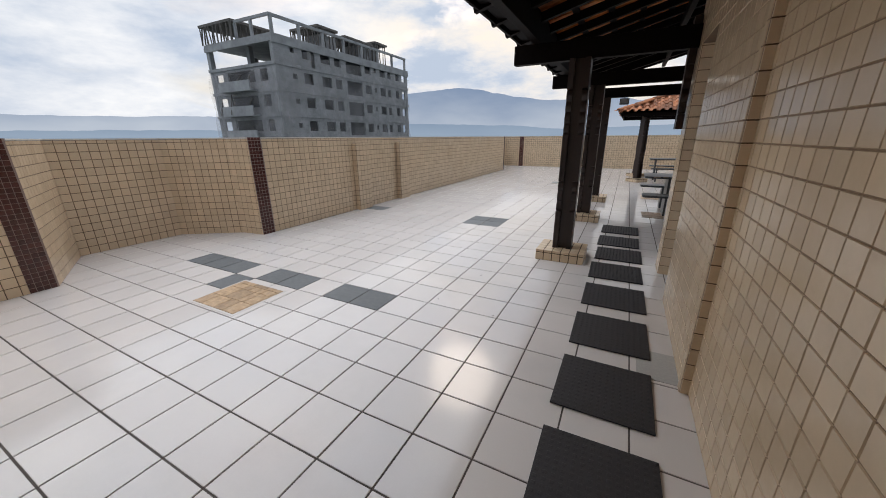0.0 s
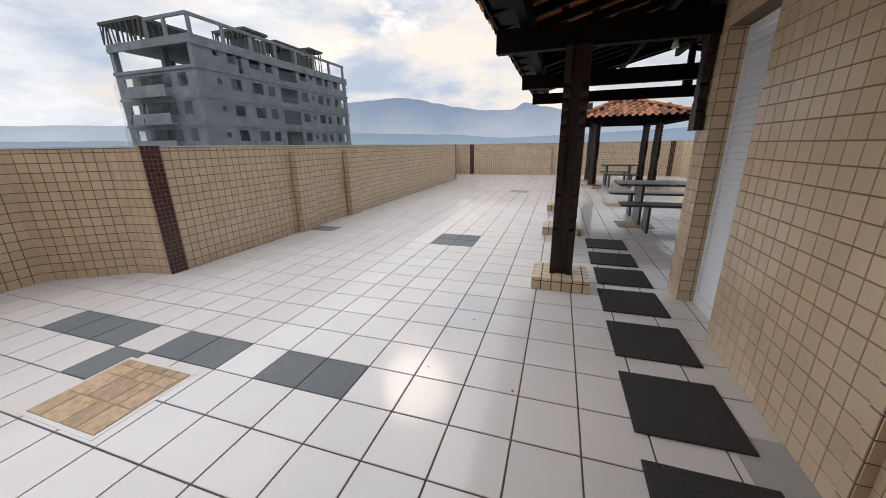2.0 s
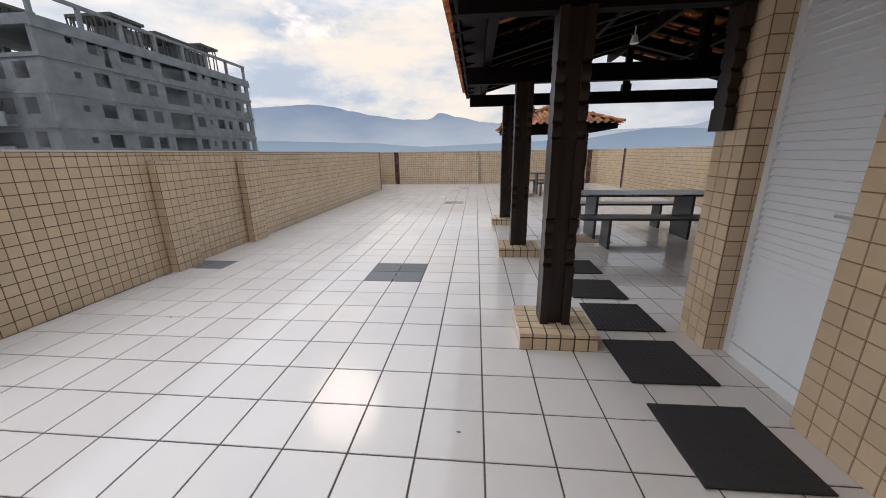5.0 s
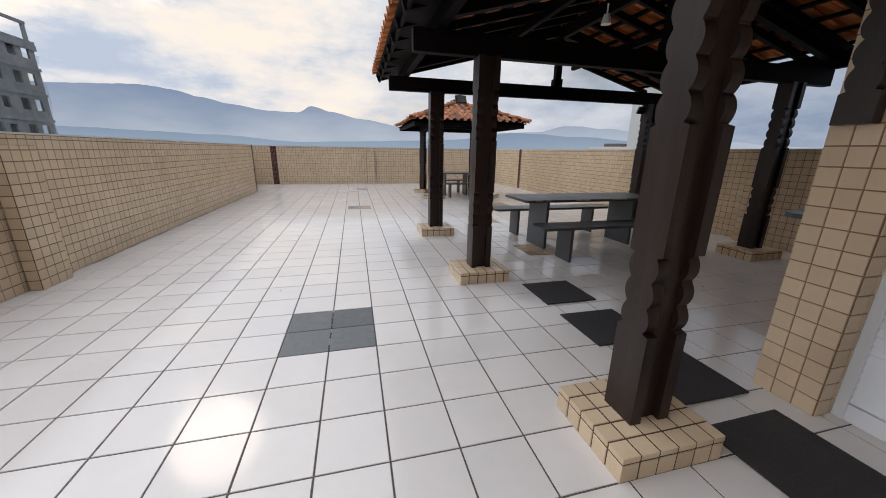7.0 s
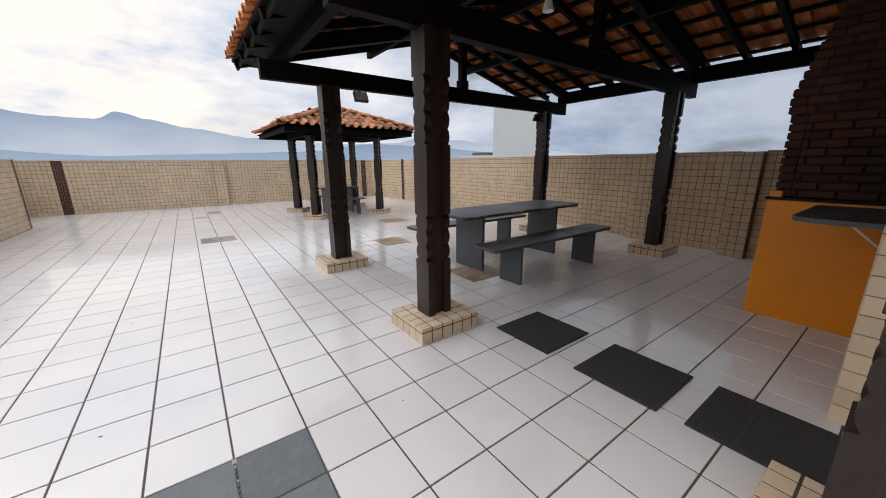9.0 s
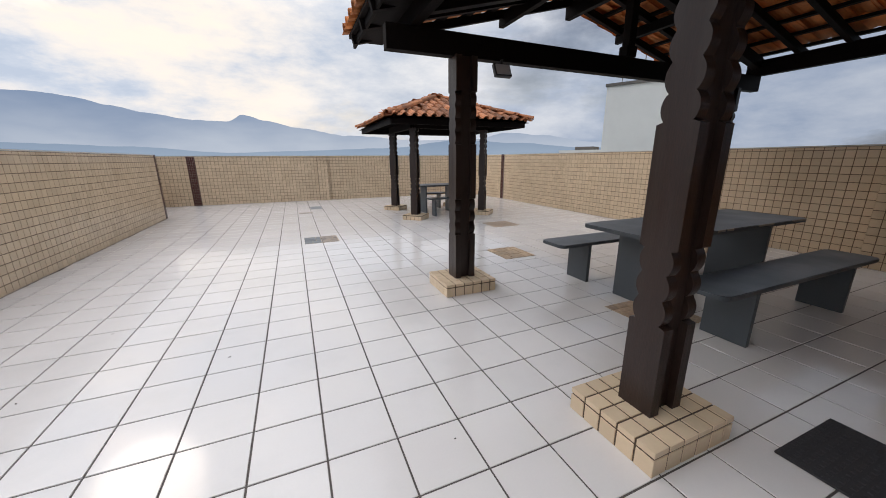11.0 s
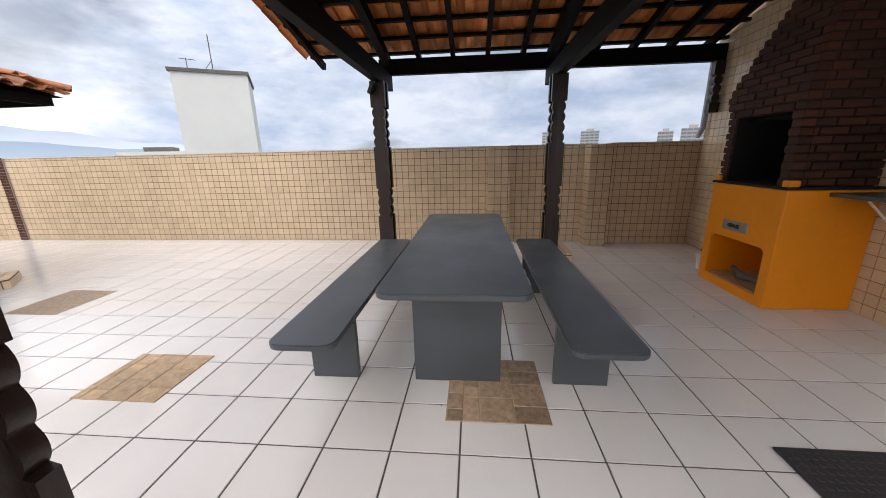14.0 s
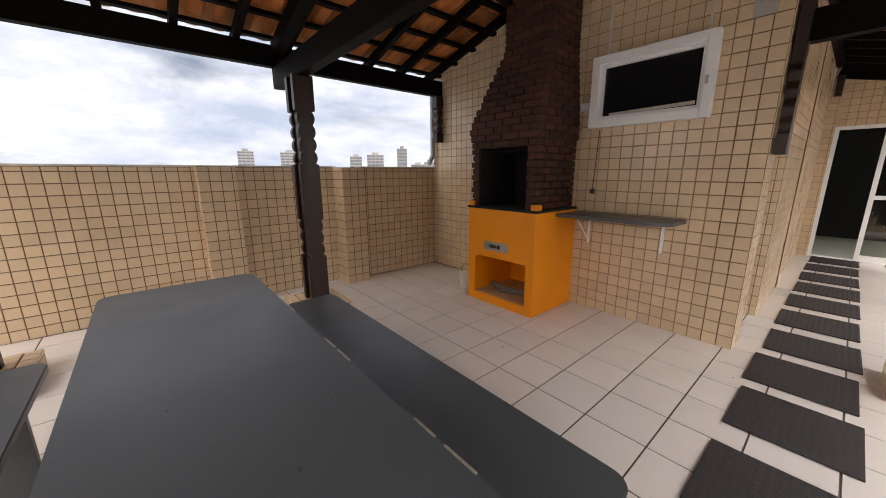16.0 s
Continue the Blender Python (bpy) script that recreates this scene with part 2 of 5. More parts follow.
M_BROWNSTONE = mat("mottled_brown_ceramic", (0.34, 0.23, 0.15), 0.5, vary=0.15, grain=0.4, grain_scale=28, piece=0.28, stain=0.7, stain_scale=22, stain_color=(0.20, 0.11, 0.06), bump=0.15)
M_TAN = mat("tan_patch_ceramic", (0.42, 0.275, 0.155), 0.4, vary=0.2, grain=0.35, grain_scale=24, piece=0.18, stain=0.6, stain_scale=14, stain_color=(0.26, 0.13, 0.05))
M_PATCH = mat("worn_cement_patch", (0.25, 0.20, 0.16), 0.85, vary=0.3, grain=0.35, grain_scale=20, stain=0.7, stain_scale=8, stain_color=(0.05, 0.05, 0.05), bump=0.5)
M_JOINT = mat("patch_joint", (0.37, 0.26, 0.155), 0.9, vary=0.2, grain=0.2, grain_scale=40)
M_DIRT = mat("wall_foot_dirt", (0.11, 0.08, 0.055), 0.95, vary=0.3, grain=0.4, grain_scale=60)
M_CONCRETE = mat("raw_concrete", (0.32, 0.315, 0.31), 0.9, vary=0.25, grain=0.12, grain_scale=1.2, stain=0.5, stain_scale=0.12, stain_color=(0.23, 0.225, 0.22))
M_CONCRETE2 = mat("raw_block_wall", (0.32, 0.315, 0.31), 0.9, vary=0.25, grain=0.15, grain_scale=1.5, stain=0.5, stain_scale=0.15, stain_color=(0.19, 0.185, 0.18))
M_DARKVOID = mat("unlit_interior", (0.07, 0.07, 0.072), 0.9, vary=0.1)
M_TIMBER = mat("formwork_timber", (0.13, 0.115, 0.10), 0.85, vary=0.2, grain=0.2, grain_scale=4)
M_PALE = mat("pale_tower_paint", (0.66, 0.64, 0.59), 0.8, vary=0.04, grain=0.02, grain_scale=3, stain=0.15, stain_scale=0.4, stain_color=(0.5, 0.48, 0.44))
M_CITY = mat("city_paint", (0.30, 0.285, 0.27), 0.85, vary=0.12, piece=0.22)
M_BAND = mat("city_window_band", (0.13, 0.145, 0.17), 0.6, vary=0.1)
M_GROUND = mat("lowland", (0.16, 0.19, 0.18), 0.95, vary=0.3)
M_GREYWALL = mat("interior_wall", (0.66, 0.68, 0.62), 0.8, vary=0.05)
M_DIM = mat("unlit_room_lining", (0.018, 0.018, 0.02), 0.8, vary=0.1)
M_LAMPGLASS = mat("lamp_glass", (0.45, 0.47, 0.5), 0.15, vary=0.05)


M_DARKGLASS = mat("dark_window_glass", (0.012, 0.012, 0.014), 0.06, vary=0.05, spec=0.35)
M_PANE = bpy.data.materials.new("clear_pane")
M_PANE.use_nodes = True
pn, pl = M_PANE.node_tree.nodes, M_PANE.node_tree.links
pn.clear()
p_out, p_gl, p_tr, p_mx = pn.new("ShaderNodeOutputMaterial"), pn.new("ShaderNodeBsdfGlossy"), pn.new("ShaderNodeBsdfTransparent"), pn.new("ShaderNodeMixShader")
p_gl.inputs["Roughness"].default_value = 0.02
p_mx.inputs["Fac"].default_value = 0.10
p_tr.inputs["Color"].default_value = (0.8, 0.84, 0.82, 1)
pl.new(p_tr.outputs[0], p_mx.inputs[1])
pl.new(p_gl.outputs[0], p_mx.inputs[2])
pl.new(p_mx.outputs[0], p_out.inputs[0])


# far hills: a plain distant backdrop that glows, haze and mist painted in
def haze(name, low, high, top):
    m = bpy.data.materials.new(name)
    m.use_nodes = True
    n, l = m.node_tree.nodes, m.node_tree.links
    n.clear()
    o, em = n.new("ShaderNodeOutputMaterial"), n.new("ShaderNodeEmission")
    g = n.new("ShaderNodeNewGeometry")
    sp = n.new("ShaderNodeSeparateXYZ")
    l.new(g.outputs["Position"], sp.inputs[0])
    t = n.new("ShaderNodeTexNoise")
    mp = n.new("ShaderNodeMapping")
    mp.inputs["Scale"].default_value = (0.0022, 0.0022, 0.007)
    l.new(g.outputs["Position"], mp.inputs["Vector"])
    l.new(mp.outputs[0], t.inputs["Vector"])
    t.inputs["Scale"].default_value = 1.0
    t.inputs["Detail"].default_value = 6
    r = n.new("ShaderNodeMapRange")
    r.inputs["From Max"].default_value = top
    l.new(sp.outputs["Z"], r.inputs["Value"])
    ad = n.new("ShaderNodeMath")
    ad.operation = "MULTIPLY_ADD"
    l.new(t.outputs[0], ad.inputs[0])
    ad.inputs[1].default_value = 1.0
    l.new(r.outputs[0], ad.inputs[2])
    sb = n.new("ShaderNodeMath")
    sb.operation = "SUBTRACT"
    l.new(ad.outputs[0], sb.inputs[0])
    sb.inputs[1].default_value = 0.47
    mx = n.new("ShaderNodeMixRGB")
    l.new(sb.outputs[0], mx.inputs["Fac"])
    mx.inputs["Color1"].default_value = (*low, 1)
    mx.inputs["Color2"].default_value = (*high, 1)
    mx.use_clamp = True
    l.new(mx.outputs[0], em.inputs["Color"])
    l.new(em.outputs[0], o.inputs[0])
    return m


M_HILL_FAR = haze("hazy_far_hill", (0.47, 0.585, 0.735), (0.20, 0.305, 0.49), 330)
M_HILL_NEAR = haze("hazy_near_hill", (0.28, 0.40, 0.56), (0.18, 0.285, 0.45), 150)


# ---- mesh helpers ----
def part(name, bm, material, parent=None, label=""):
    me = bpy.data.meshes.new(name)
    bm.normal_update()
    bm.to_mesh(me)
    bm.free()
    me.materials.append(material)
    ob = new(name, me)
    if parent is not None:
        ob.parent = parent
    if label:
        ob["label"] = label
    return ob


def thing(name, label, category, group="", at=(0, 0, 0), rz=0):
    ob = new(name)
    ob.empty_display_size = 0.1
    ob.matrix_world = pose(*at, 0, 0, rz)
    return tagged(ob, label, category, group)


def box(bm, x0, y0, z0, x1, y1, z1, bevel=0.0, m=None):
    mm = Matrix.Translation(((x0 + x1) / 2, (y0 + y1) / 2, (z0 + z1) / 2)) @ Matrix.Diagonal((abs(x1 - x0), abs(y1 - y0), abs(z1 - z0), 1))
    if m is not None:
        mm = m @ mm
    r = bmesh.ops.create_cube(bm, size=1, matrix=mm)
    if bevel:
        es = list({e for v in r["verts"] for e in v.link_edges})
        bmesh.ops.bevel(bm, geom=es, offset=bevel, segments=2, affect="EDGES", profile=0.6)
    return bm


def boxed(x0, y0, z0, x1, y1, z1, bevel=0.0):
    return box(bmesh.new(), x0, y0, z0, x1, y1, z1, bevel)


def beam(bm, a, b, w, h, bevel=0.006):
    """A straight timber of width w and depth h between two points, its depth upright."""
    a, b = Vector(a), Vector(b)
    d = (b - a)
    x = d.normalized()
    side = Vector((0, 0, 1)).cross(x)
    side = side.normalized() if side.length > 1e-4 else Vector((1, 0, 0))
    up = x.cross(side)
    m = Matrix((x, side, up)).transposed().to_4x4()
    m.translation = (a + b) / 2
    return box(bm, -d.length / 2, -w / 2, -h / 2, d.length / 2, w / 2, h / 2, bevel, m)


def prism(bm, outline, z0, z1):
    """An upright solid over a plan outline."""
    lo = [bm.verts.new((x, y, z0)) for x, y in outline]
    hi = [bm.verts.new((x, y, z1)) for x, y in outline]
    k = len(outline)
    bm.faces.new(lo[::-1])
    bm.faces.new(hi)
    for i in range(k):
        bm.faces.new((lo[i], lo[(i + 1) % k], hi[(i + 1) % k], hi[i]))
    bmesh.ops.recalc_face_normals(bm, faces=bm.faces)
    return bm


def tube(bm, points, r, sides=8):
    for a, b in zip(points, points[1:]):
        a, b = Vector(a), Vector(b)
        d = b - a
        m = Matrix.Translation((a + b) / 2) @ d.to_track_quat("Z", "Y").to_matrix().to_4x4()
        bmesh.ops.create_cone(bm, cap_ends=True, segments=sides, radius1=r, radius2=r, depth=d.length + r, matrix=m)
    return bm


# ---- pieces: tiles that share their meshes ----
TILE_CACHE = {}


def tile_mesh(w, h, proud, material, name="tile", inset=0.0018):
    key = (round(w, 3), round(h, 3), proud, material.name)
    if key not in TILE_CACHE:
        me = bpy.data.meshes.new(name)
        i = inset
        v = [(0, 0, 0), (w, 0, 0), (w, h, 0), (0, h, 0), (i, i, proud), (w - i, i, proud), (w - i, h - i, proud), (i, h - i, proud)]
        me.from_pydata(v, [], [(4, 5, 6, 7), (0, 1, 5, 4), (1, 2, 6, 5), (2, 3, 7, 6), (3, 0, 4, 7)])
        me.materials.append(material)
        TILE_CACHE[key] = me
    return TILE_CACHE[key]


def spans(length, pitch, gap, start=0.0):
    out, x = [], -start
    while x < length - 0.012:
        a, b = max(x, 0.0), min(x + pitch - gap, length)
        if b - a > 0.012:
            out.append((a, b))
        x += pitch
    return out


def lay(parent, origin, u, v, width, height, material, pitch=0.1025, gap=0.0065, proud=0.004, near=None, most=0, start=(0, 0), holes=(), name="tile", spread=0.0006, label=""):
    """Tiles over a flat face: the nearest ones as parts of their own, the rest joined."""
    o, u, v = Vector(origin), Vector(u).normalized(), Vector(v).normalized()
    n = u.cross(v)
    cells = []
    pu, pv = pitch if isinstance(pitch, tuple) else (pitch, pitch)
    for a0, a1 in spans(width, pu, gap, start[0]):
        for b0, b1 in spans(height, pv, gap, start[1]):
            ca, cb = (a0 + a1) / 2, (b0 + b1) / 2
            if any(h[0] < ca < h[2] and h[1] < cb < h[3] for h in holes):
                continue
            cells.append((a0, a1, b0, b1))
    if near is not None:
        q = Vector(near)
        cells.sort(key=lambda c: (o + u * c[0] + v * c[2] - q).length)
    else:
        most = 0
    turn = Matrix((u, v, n)).transposed().to_4x4()
    for a0, a1, b0, b1 in cells[:most]:
        ob = new(name, tile_mesh(a1 - a0, b1 - b0, proud, material, name))
        ob.parent = parent
        ob.matrix_world = Matrix.Translation(o + u * a0 + v * b0 + n * random.uniform(0, spread)) @ turn @ pose(0, 0, 0, random.uniform(-.25, .25), random.uniform(-.25, .25))
    vs, fs = [], []
    for a0, a1, b0, b1 in cells[most:]:
        k = len(vs)
        i = 0.0018
        for x, y, z in ((a0, b0, 0), (a1, b0, 0), (a1, b1, 0), (a0, b1, 0), (a0 + i, b0 + i, 1), (a1 - i, b0 + i, 1), (a1 - i, b1 - i, 1), (a0 + i, b1 - i, 1)):
            vs.append(o + u * x + v * y + n * (z * (proud + random.uniform(-spread, spread))))
        fs += [(k + 4, k + 5, k + 6, k + 7), (k, k + 1, k + 5, k + 4), (k + 1, k + 2, k + 6, k + 5), (k + 2, k + 3, k + 7, k + 6), (k + 3, k, k + 4, k + 7)]
    if vs:
        me = bpy.data.meshes.new(name + "s")
        me.from_pydata(vs, [], fs)
        me.materials.append(material)
        ob = new(name + "s", me)
        ob.parent = parent
        tagged(ob, label or "rows of small glazed tiles in dark joints", "", "", "stuff")
# ---- floor ----
T = 0.335
H = 1.475            # parapet
WY = -0.945          # face of the barbecue wall
WX = 2.96           # face of the long building wall

floor = tagged(part("floor", boxed(-4.3, -9.0, -0.30, 7.4, 13.6, -0.004), M_GROUT), "white glazed tiled roof terrace floor with dark joints", "floor", "", "structure")
DARK = {(0, 0), (1, 0), (0, 1), (1, 1), (0, -10), (1, -10), (-2, -10), (-3, -10), (-4, -11), (-5, -10), (-6, -10), (-7, -10), (-7, 1), (-8, 1)}
HOLES = []           # patches let into the floor: x0, y0, x1, y1


def floor_cells():
    for i in range(-12, 21):
        for j in range(-18, 40):
            x, y = i * T, j * T
            if x > WX + 0.3 and y + T < WY - 0.1:
                continue
            yield i, j, x, y


PATCH = [(-1.06, -4.0, -0.40, -3.42), (2.89, 1.87, 3.47, 2.43), (2.93, 4.15, 3.42, 4.71), (0.39, 6.27, 0.94, 6.78), (0.37, 9.9, 0.70, 10.1), (0.69, 10.65, 0.99, 11.25), (4.0, 6.2, 4.6, 6.75)]


def covered(x, y):
    return any(x > p[0] - 0.002 and y > p[1] - 0.002 and x + T < p[2] + 0.002 and y + T < p[3] + 0.002 for p in PATCH)


# ---- parapets and walls ----
def wall(name, a, b, h, label, thick=0.16, near=None, most=0, z0=0.0, tiles=True, holes=(), start=(0, 0), cap=True, material=M_WALLGROUT, base_z=None):
    """A wall whose tiled face runs from a to b, with the terrace on its left hand."""
    a, b = Vector((*a, 0)), Vector((*b, 0))
    u = (b - a).normalized()
    n = Vector((-u.y, u.x, 0))
    w = (b - a).length
    bm = bmesh.new()
    prism(bm, [tuple((a - n * 0.0)[:2]), tuple(b[:2]), tuple((b - n * thick)[:2]), tuple((a - n * thick)[:2])], -0.25 if z0 == 0 else z0, h)
    ob = tagged(part(name, bm, M_HIGHGROUT if h > H + 0.2 else material), label, "wall", "", "structure")
    if tiles:
        # u runs left to right as seen from the terrace
        lay(ob, b + Vector((0, 0, z0)), -u, (0, 0, 1), w, h - z0 - 0.004, M_WALLTILE, gap=0.0050 if h > H + 0.2 else 0.0066, near=near, most=most, holes=holes, start=start)
    if cap:
        bm = bmesh.new()
        prism(bm, [tuple((a + n * 0.012)[:2]), tuple((b + n * 0.012)[:2]), tuple((b - n * (thick + 0.01))[:2]), tuple((a - n * (thick + 0.01))[:2])], h + 0.001, h + 0.018)
        part("coping", bm, M_CAP, ob, "thin pale weathered coping")
    return ob


def strip(name, a, b, h, most=60, label="band of small dark brown mosaic tiles on the parapet"):
    a, b = Vector((*a, 0)), Vector((*b, 0))
    u = (b - a).normalized()
    n = Vector((-u.y, u.x, 0))
    bm = bmesh.new()
    prism(bm, [tuple((a + n * 0.006)[:2]), tuple((b + n * 0.006)[:2]), tuple((b - n * 0.15)[:2]), tuple((a - n * 0.15)[:2])], -0.1, h + 0.02)
    ob = tagged(part(name, bm, M_BROWNGROUT), label, "trim", "", "structure")
    lay(ob, b + n * 0.0065, -u, (0, 0, 1), (b - a).length, h + 0.018, M_BROWNTILE, pitch=0.05, gap=0.005, proud=0.003, near=(0, -2, 0.7), most=most, name="mosaic_tile", label="small dark brown mosaic tiles")
    return ob


PL = "parapet of square beige glazed tiles with dark joints"
# west side, walked from north to south so that the terrace lies on the left
wall("wall_west", (-2.60, 10.45), (-2.56, -1.88), H, PL, near=(-2.6, -1.0, 0.8), most=300)
strip("trim_west", (-2.55, -1.88), (-2.56, -2.09), H)
wall("wall_bay_a", (-2.57, -2.09), (-3.0, -2.14), H, PL, near=(-2.8, -2.1, .7), most=50)
wall("wall_bay_b", (-3.0, -2.14), (-3.80, -2.66), H, PL, near=(-3.4, -2.4, .7), most=130)
wall("wall_bay_c", (-3.80, -2.66), (-3.83, -3.88), H, PL, near=(-3.8, -3.2, .7), most=170)
wall("wall_bay_d", (-3.83, -3.88), (-2.71, -4.41), H, PL, near=(-3.2, -4.1, .7), most=170)
strip("trim_bay", (-2.70, -4.41), (-2.70, -4.62), H)
wall("wall_southwest", (-2.70, -4.62), (-2.70, -6.0), H, PL)
# pilasters on the west parapet
for k, (y0, y1) in enumerate(((0.17, 0.56), (1.74, 2.12))):
    ob = tagged(part("pilaster", boxed(-2.555, y0, -0.1, -2.45, y1, H - 0.10), M_WALLGROUT), "shallow tiled pilaster a little lower than the parapet", "pilaster", "pilasters of the west parapet", "structure")
    lay(ob, (-2.45, y0, 0), (0, 1, 0), (0, 0, 1), y1 - y0, H - 0.104, M_WALLTILE, near=(-2.4, y0, .7), most=60)
    lay(ob, (-2.553, y0, 0), (1, 0, 0), (0, 0, 1), 0.103, H - 0.104, M_WALLTILE, near=(-2.4, y0, .7), most=20)
    lay(ob, (-2.45, y1, 0), (-1, 0, 0), (0, 0, 1), 0.103, H - 0.104, M_WALLTILE)
    lay(ob, (-2.553, y0, H - 0.10), (1, 0, 0), (0, 1, 0), 0.103, y1 - y0, M_WALLTILE)
# the notch at the far north-west corner
wall("wall_notch", (-3.6, 10.61), (-2.77, 10.61), H, PL, thick=0.16)
strip("trim_notch", (-2.61, 10.61), (-2.60, 10.45), H, 0, "dark brown tiled end of the west parapet")
wall("wall_northwest", (-3.6, 13.1), (-3.6, 10.61), H, PL)
wall("wall_north", (6.75, 12.95), (-3.6, 13.1), H, PL, near=(1, 12.6, 0.7), most=0)
strip("trim_north", (-2.36, 13.081), (-2.58, 13.084), H, 0)
strip("trim_north_b", (6.50, 12.953), (6.30, 12.956), H, 0)
ob = tagged(part("pilaster", boxed(1.12, 12.93, -0.1, 1.44, 13.06, H - 0.12), M_WALLGROUT), "shallow tiled pilaster on the far parapet", "pilaster", "", "structure")
lay(ob, (1.12, 12.93, 0), (1, 0, 0), (0, 0, 1), 0.32, H - 0.124, M_WALLTILE)
wall("wall_northeast", (7.02, 10.7), (6.75, 12.95), H, PL)
strip("trim_northeast", (7.005, 10.62), (6.998, 10.78), H, 0, "dark brown tiled corner of the parapet")
wall("wall_east", (6.97, 1.73), (7.02, 10.7), H, PL, near=(6.9, 3.5, 0.7), most=300)
ob = tagged(part("pilaster", boxed(6.78, 1.72, -0.1, 6.98, 2.06, H + 0.003), M_WALLGROUT), "tiled pilaster of the east parapet", "pilaster", "", "structure")
lay(ob, (6.78, 2.06, 0), (0, -1, 0), (0, 0, 1), 0.34, H, M_WALLTILE, near=(6.7, 1.9, .7), most=60)
lay(ob, (6.98, 2.06, 0), (-1, 0, 0), (0, 0, 1), 0.2, H, M_WALLTILE)
lay(ob, (6.78, 1.72, 0), (1, 0, 0), (0, 0, 1), 0.2, H, M_WALLTILE)
wall("wall_east_recess", (6.88, 0.62), (6.88, 1.73), H, PL, near=(6.8, 1.2, 0.7), most=150)
ob = tagged(part("pilaster", boxed(6.60, 0.31, -0.1, 6.90, 0.62, H + 0.003), M_WALLGROUT), "tiled pilaster of the east parapet", "pilaster", "", "structure")
lay(ob, (6.60, 0.62, 0), (0, -1, 0), (0, 0, 1), 0.31, H, M_WALLTILE, near=(6.6, .5, .7), most=60)
lay(ob, (6.90, 0.62, 0), (-1, 0, 0), (0, 0, 1), 0.3, H, M_WALLTILE, near=(6.6, .5, .7), most=60)
wall("wall_east_end", (6.75, WY), (6.75, 0.31), H, PL, near=(6.7, -.3, 0.7), most=170)

# ---- the building: barbecue wall, long wall with the door, south wall ----
BH = 3.6
WIN = (3.33, 1.82, 4.285, 2.44)
wall("wall_barbecue", (WX + 0.004, WY), (6.75, WY), BH, "high wall of square beige glazed tiles behind the barbecue", thick=0.2, near=(3.9, WY, 1.2), most=300, cap=False, holes=[(6.75 - 4.22, 1.88, 6.75 - 3.40, 2.38)])
for nm, y0, y1, x in (("wall_long_a", -1.25, WY, WX), ("wall_long_b", -3.32, -1.98, WX), ("wall_long_c", -6.0, -3.32, WX + 0.035)):
    wall(nm, (x, y0), (x, y1), BH, "long building wall of square beige glazed tiles", thick=0.30, near=(x, max(y0, -2.6), 1.2), most=260, cap=False)
ob = tagged(part("wall_over_door", boxed(WX + 0.002, -1.98, 2.27, WX + 0.30, -1.25, BH), M_WALLGROUT), "tiled wall over the louvred door", "wall", "", "structure")
lay(ob, (WX + 0.002, -1.25, 2.27), (0, -1, 0), (0, 0, 1), 0.73, BH - 2.27, M_WALLTILE)
# reveals of the door niche
ob = tagged(part("door_reveal", boxed(WX + 0.3, -1.25, 0, WX + 0.34, -1.23, 2.27), M_WALLGROUT), "tiled reveal of the door niche", "trim", "", "structure")
lay(ob, (WX + 0.004, -1.252, 0), (1, 0, 0), (0, 0, 1), 0.145, 2.27, M_WALLTILE, near=(3, -1.25, 1), most=70)
lay(ob, (WX + 0.149, -1.978, 0), (-1, 0, 0), (0, 0, 1), 0.145, 2.27, M_WALLTILE)
# narrow upright joint where the long wall steps
ob = tagged(part("wall_step_trim", boxed(WX - 0.012, -3.375, 0, WX + 0.04, -3.318, BH), M_WALLGROUT), "upright row of cut beige tiles at the wall's step", "trim", "", "structure")
lay(ob, (WX - 0.013, -3.318, 0), (0, -1, 0), (0, 0, 1), 0.055, BH, M_WALLTILE, near=(3, -3.3, 1), most=40)
lay(ob, (WX - 0.012, -3.376, 0), (1, 0, 0), (0, 0, 1), 0.05, BH, M_WALLTILE, near=(3, -3.3, 1), most=40)

# louvred white door
door = tagged(part("door_1", boxed(3.115, -1.96, 0.012, 3.14, -1.27, 2.25), M_WHITE), "closed white louvred aluminium door in a tiled niche", "door", "", "structure")
bm = bmesh.new()
for y0, y1, z0, z1 in ((-1.978, -1.925, 0.0, 2.265), (-1.305, -1.252, 0.0, 2.265)):
    box(bm, 3.09, y0, z0, 3.125, y1, z1, 0.004)
part("door_frame", bm, M_WHITE, door)
part("top_rail", boxed(3.091, -1.925, 2.20, 3.125, -1.305, 2.264, 0.004), M_WHITE, door)
part("bottom_rail", boxed(3.091, -1.925, 0.002, 3.125, -1.305, 0.10, 0.004), M_WHITE, door)
slat_me = None
for k in range(42):
    z = 0.115 + k * 0.0497
    if slat_me is None:
        s = part("louvre_slat", box(bmesh.new(), -0.004, -0.31, -0.028, 0.004, 0.31, 0.028), M_WHITE, door)
        slat_me = s.data
    else:
        s = new("louvre_slat", slat_me)
        s.parent = door
    s.matrix_world = pose(3.109, -1.615, z + 0.02, 0, 24, 0)
bm = bmesh.new()
box(bm, 3.07, -1.92, 1.02, 3.091, -1.90, 1.14, 0.003)
tube(bm, [(3.075, -1.91, 1.09), (3.045, -1.91, 1.09), (3.045, -1.82, 1.09)], 0.008)
part("door_handle", bm, M_STEEL, door)

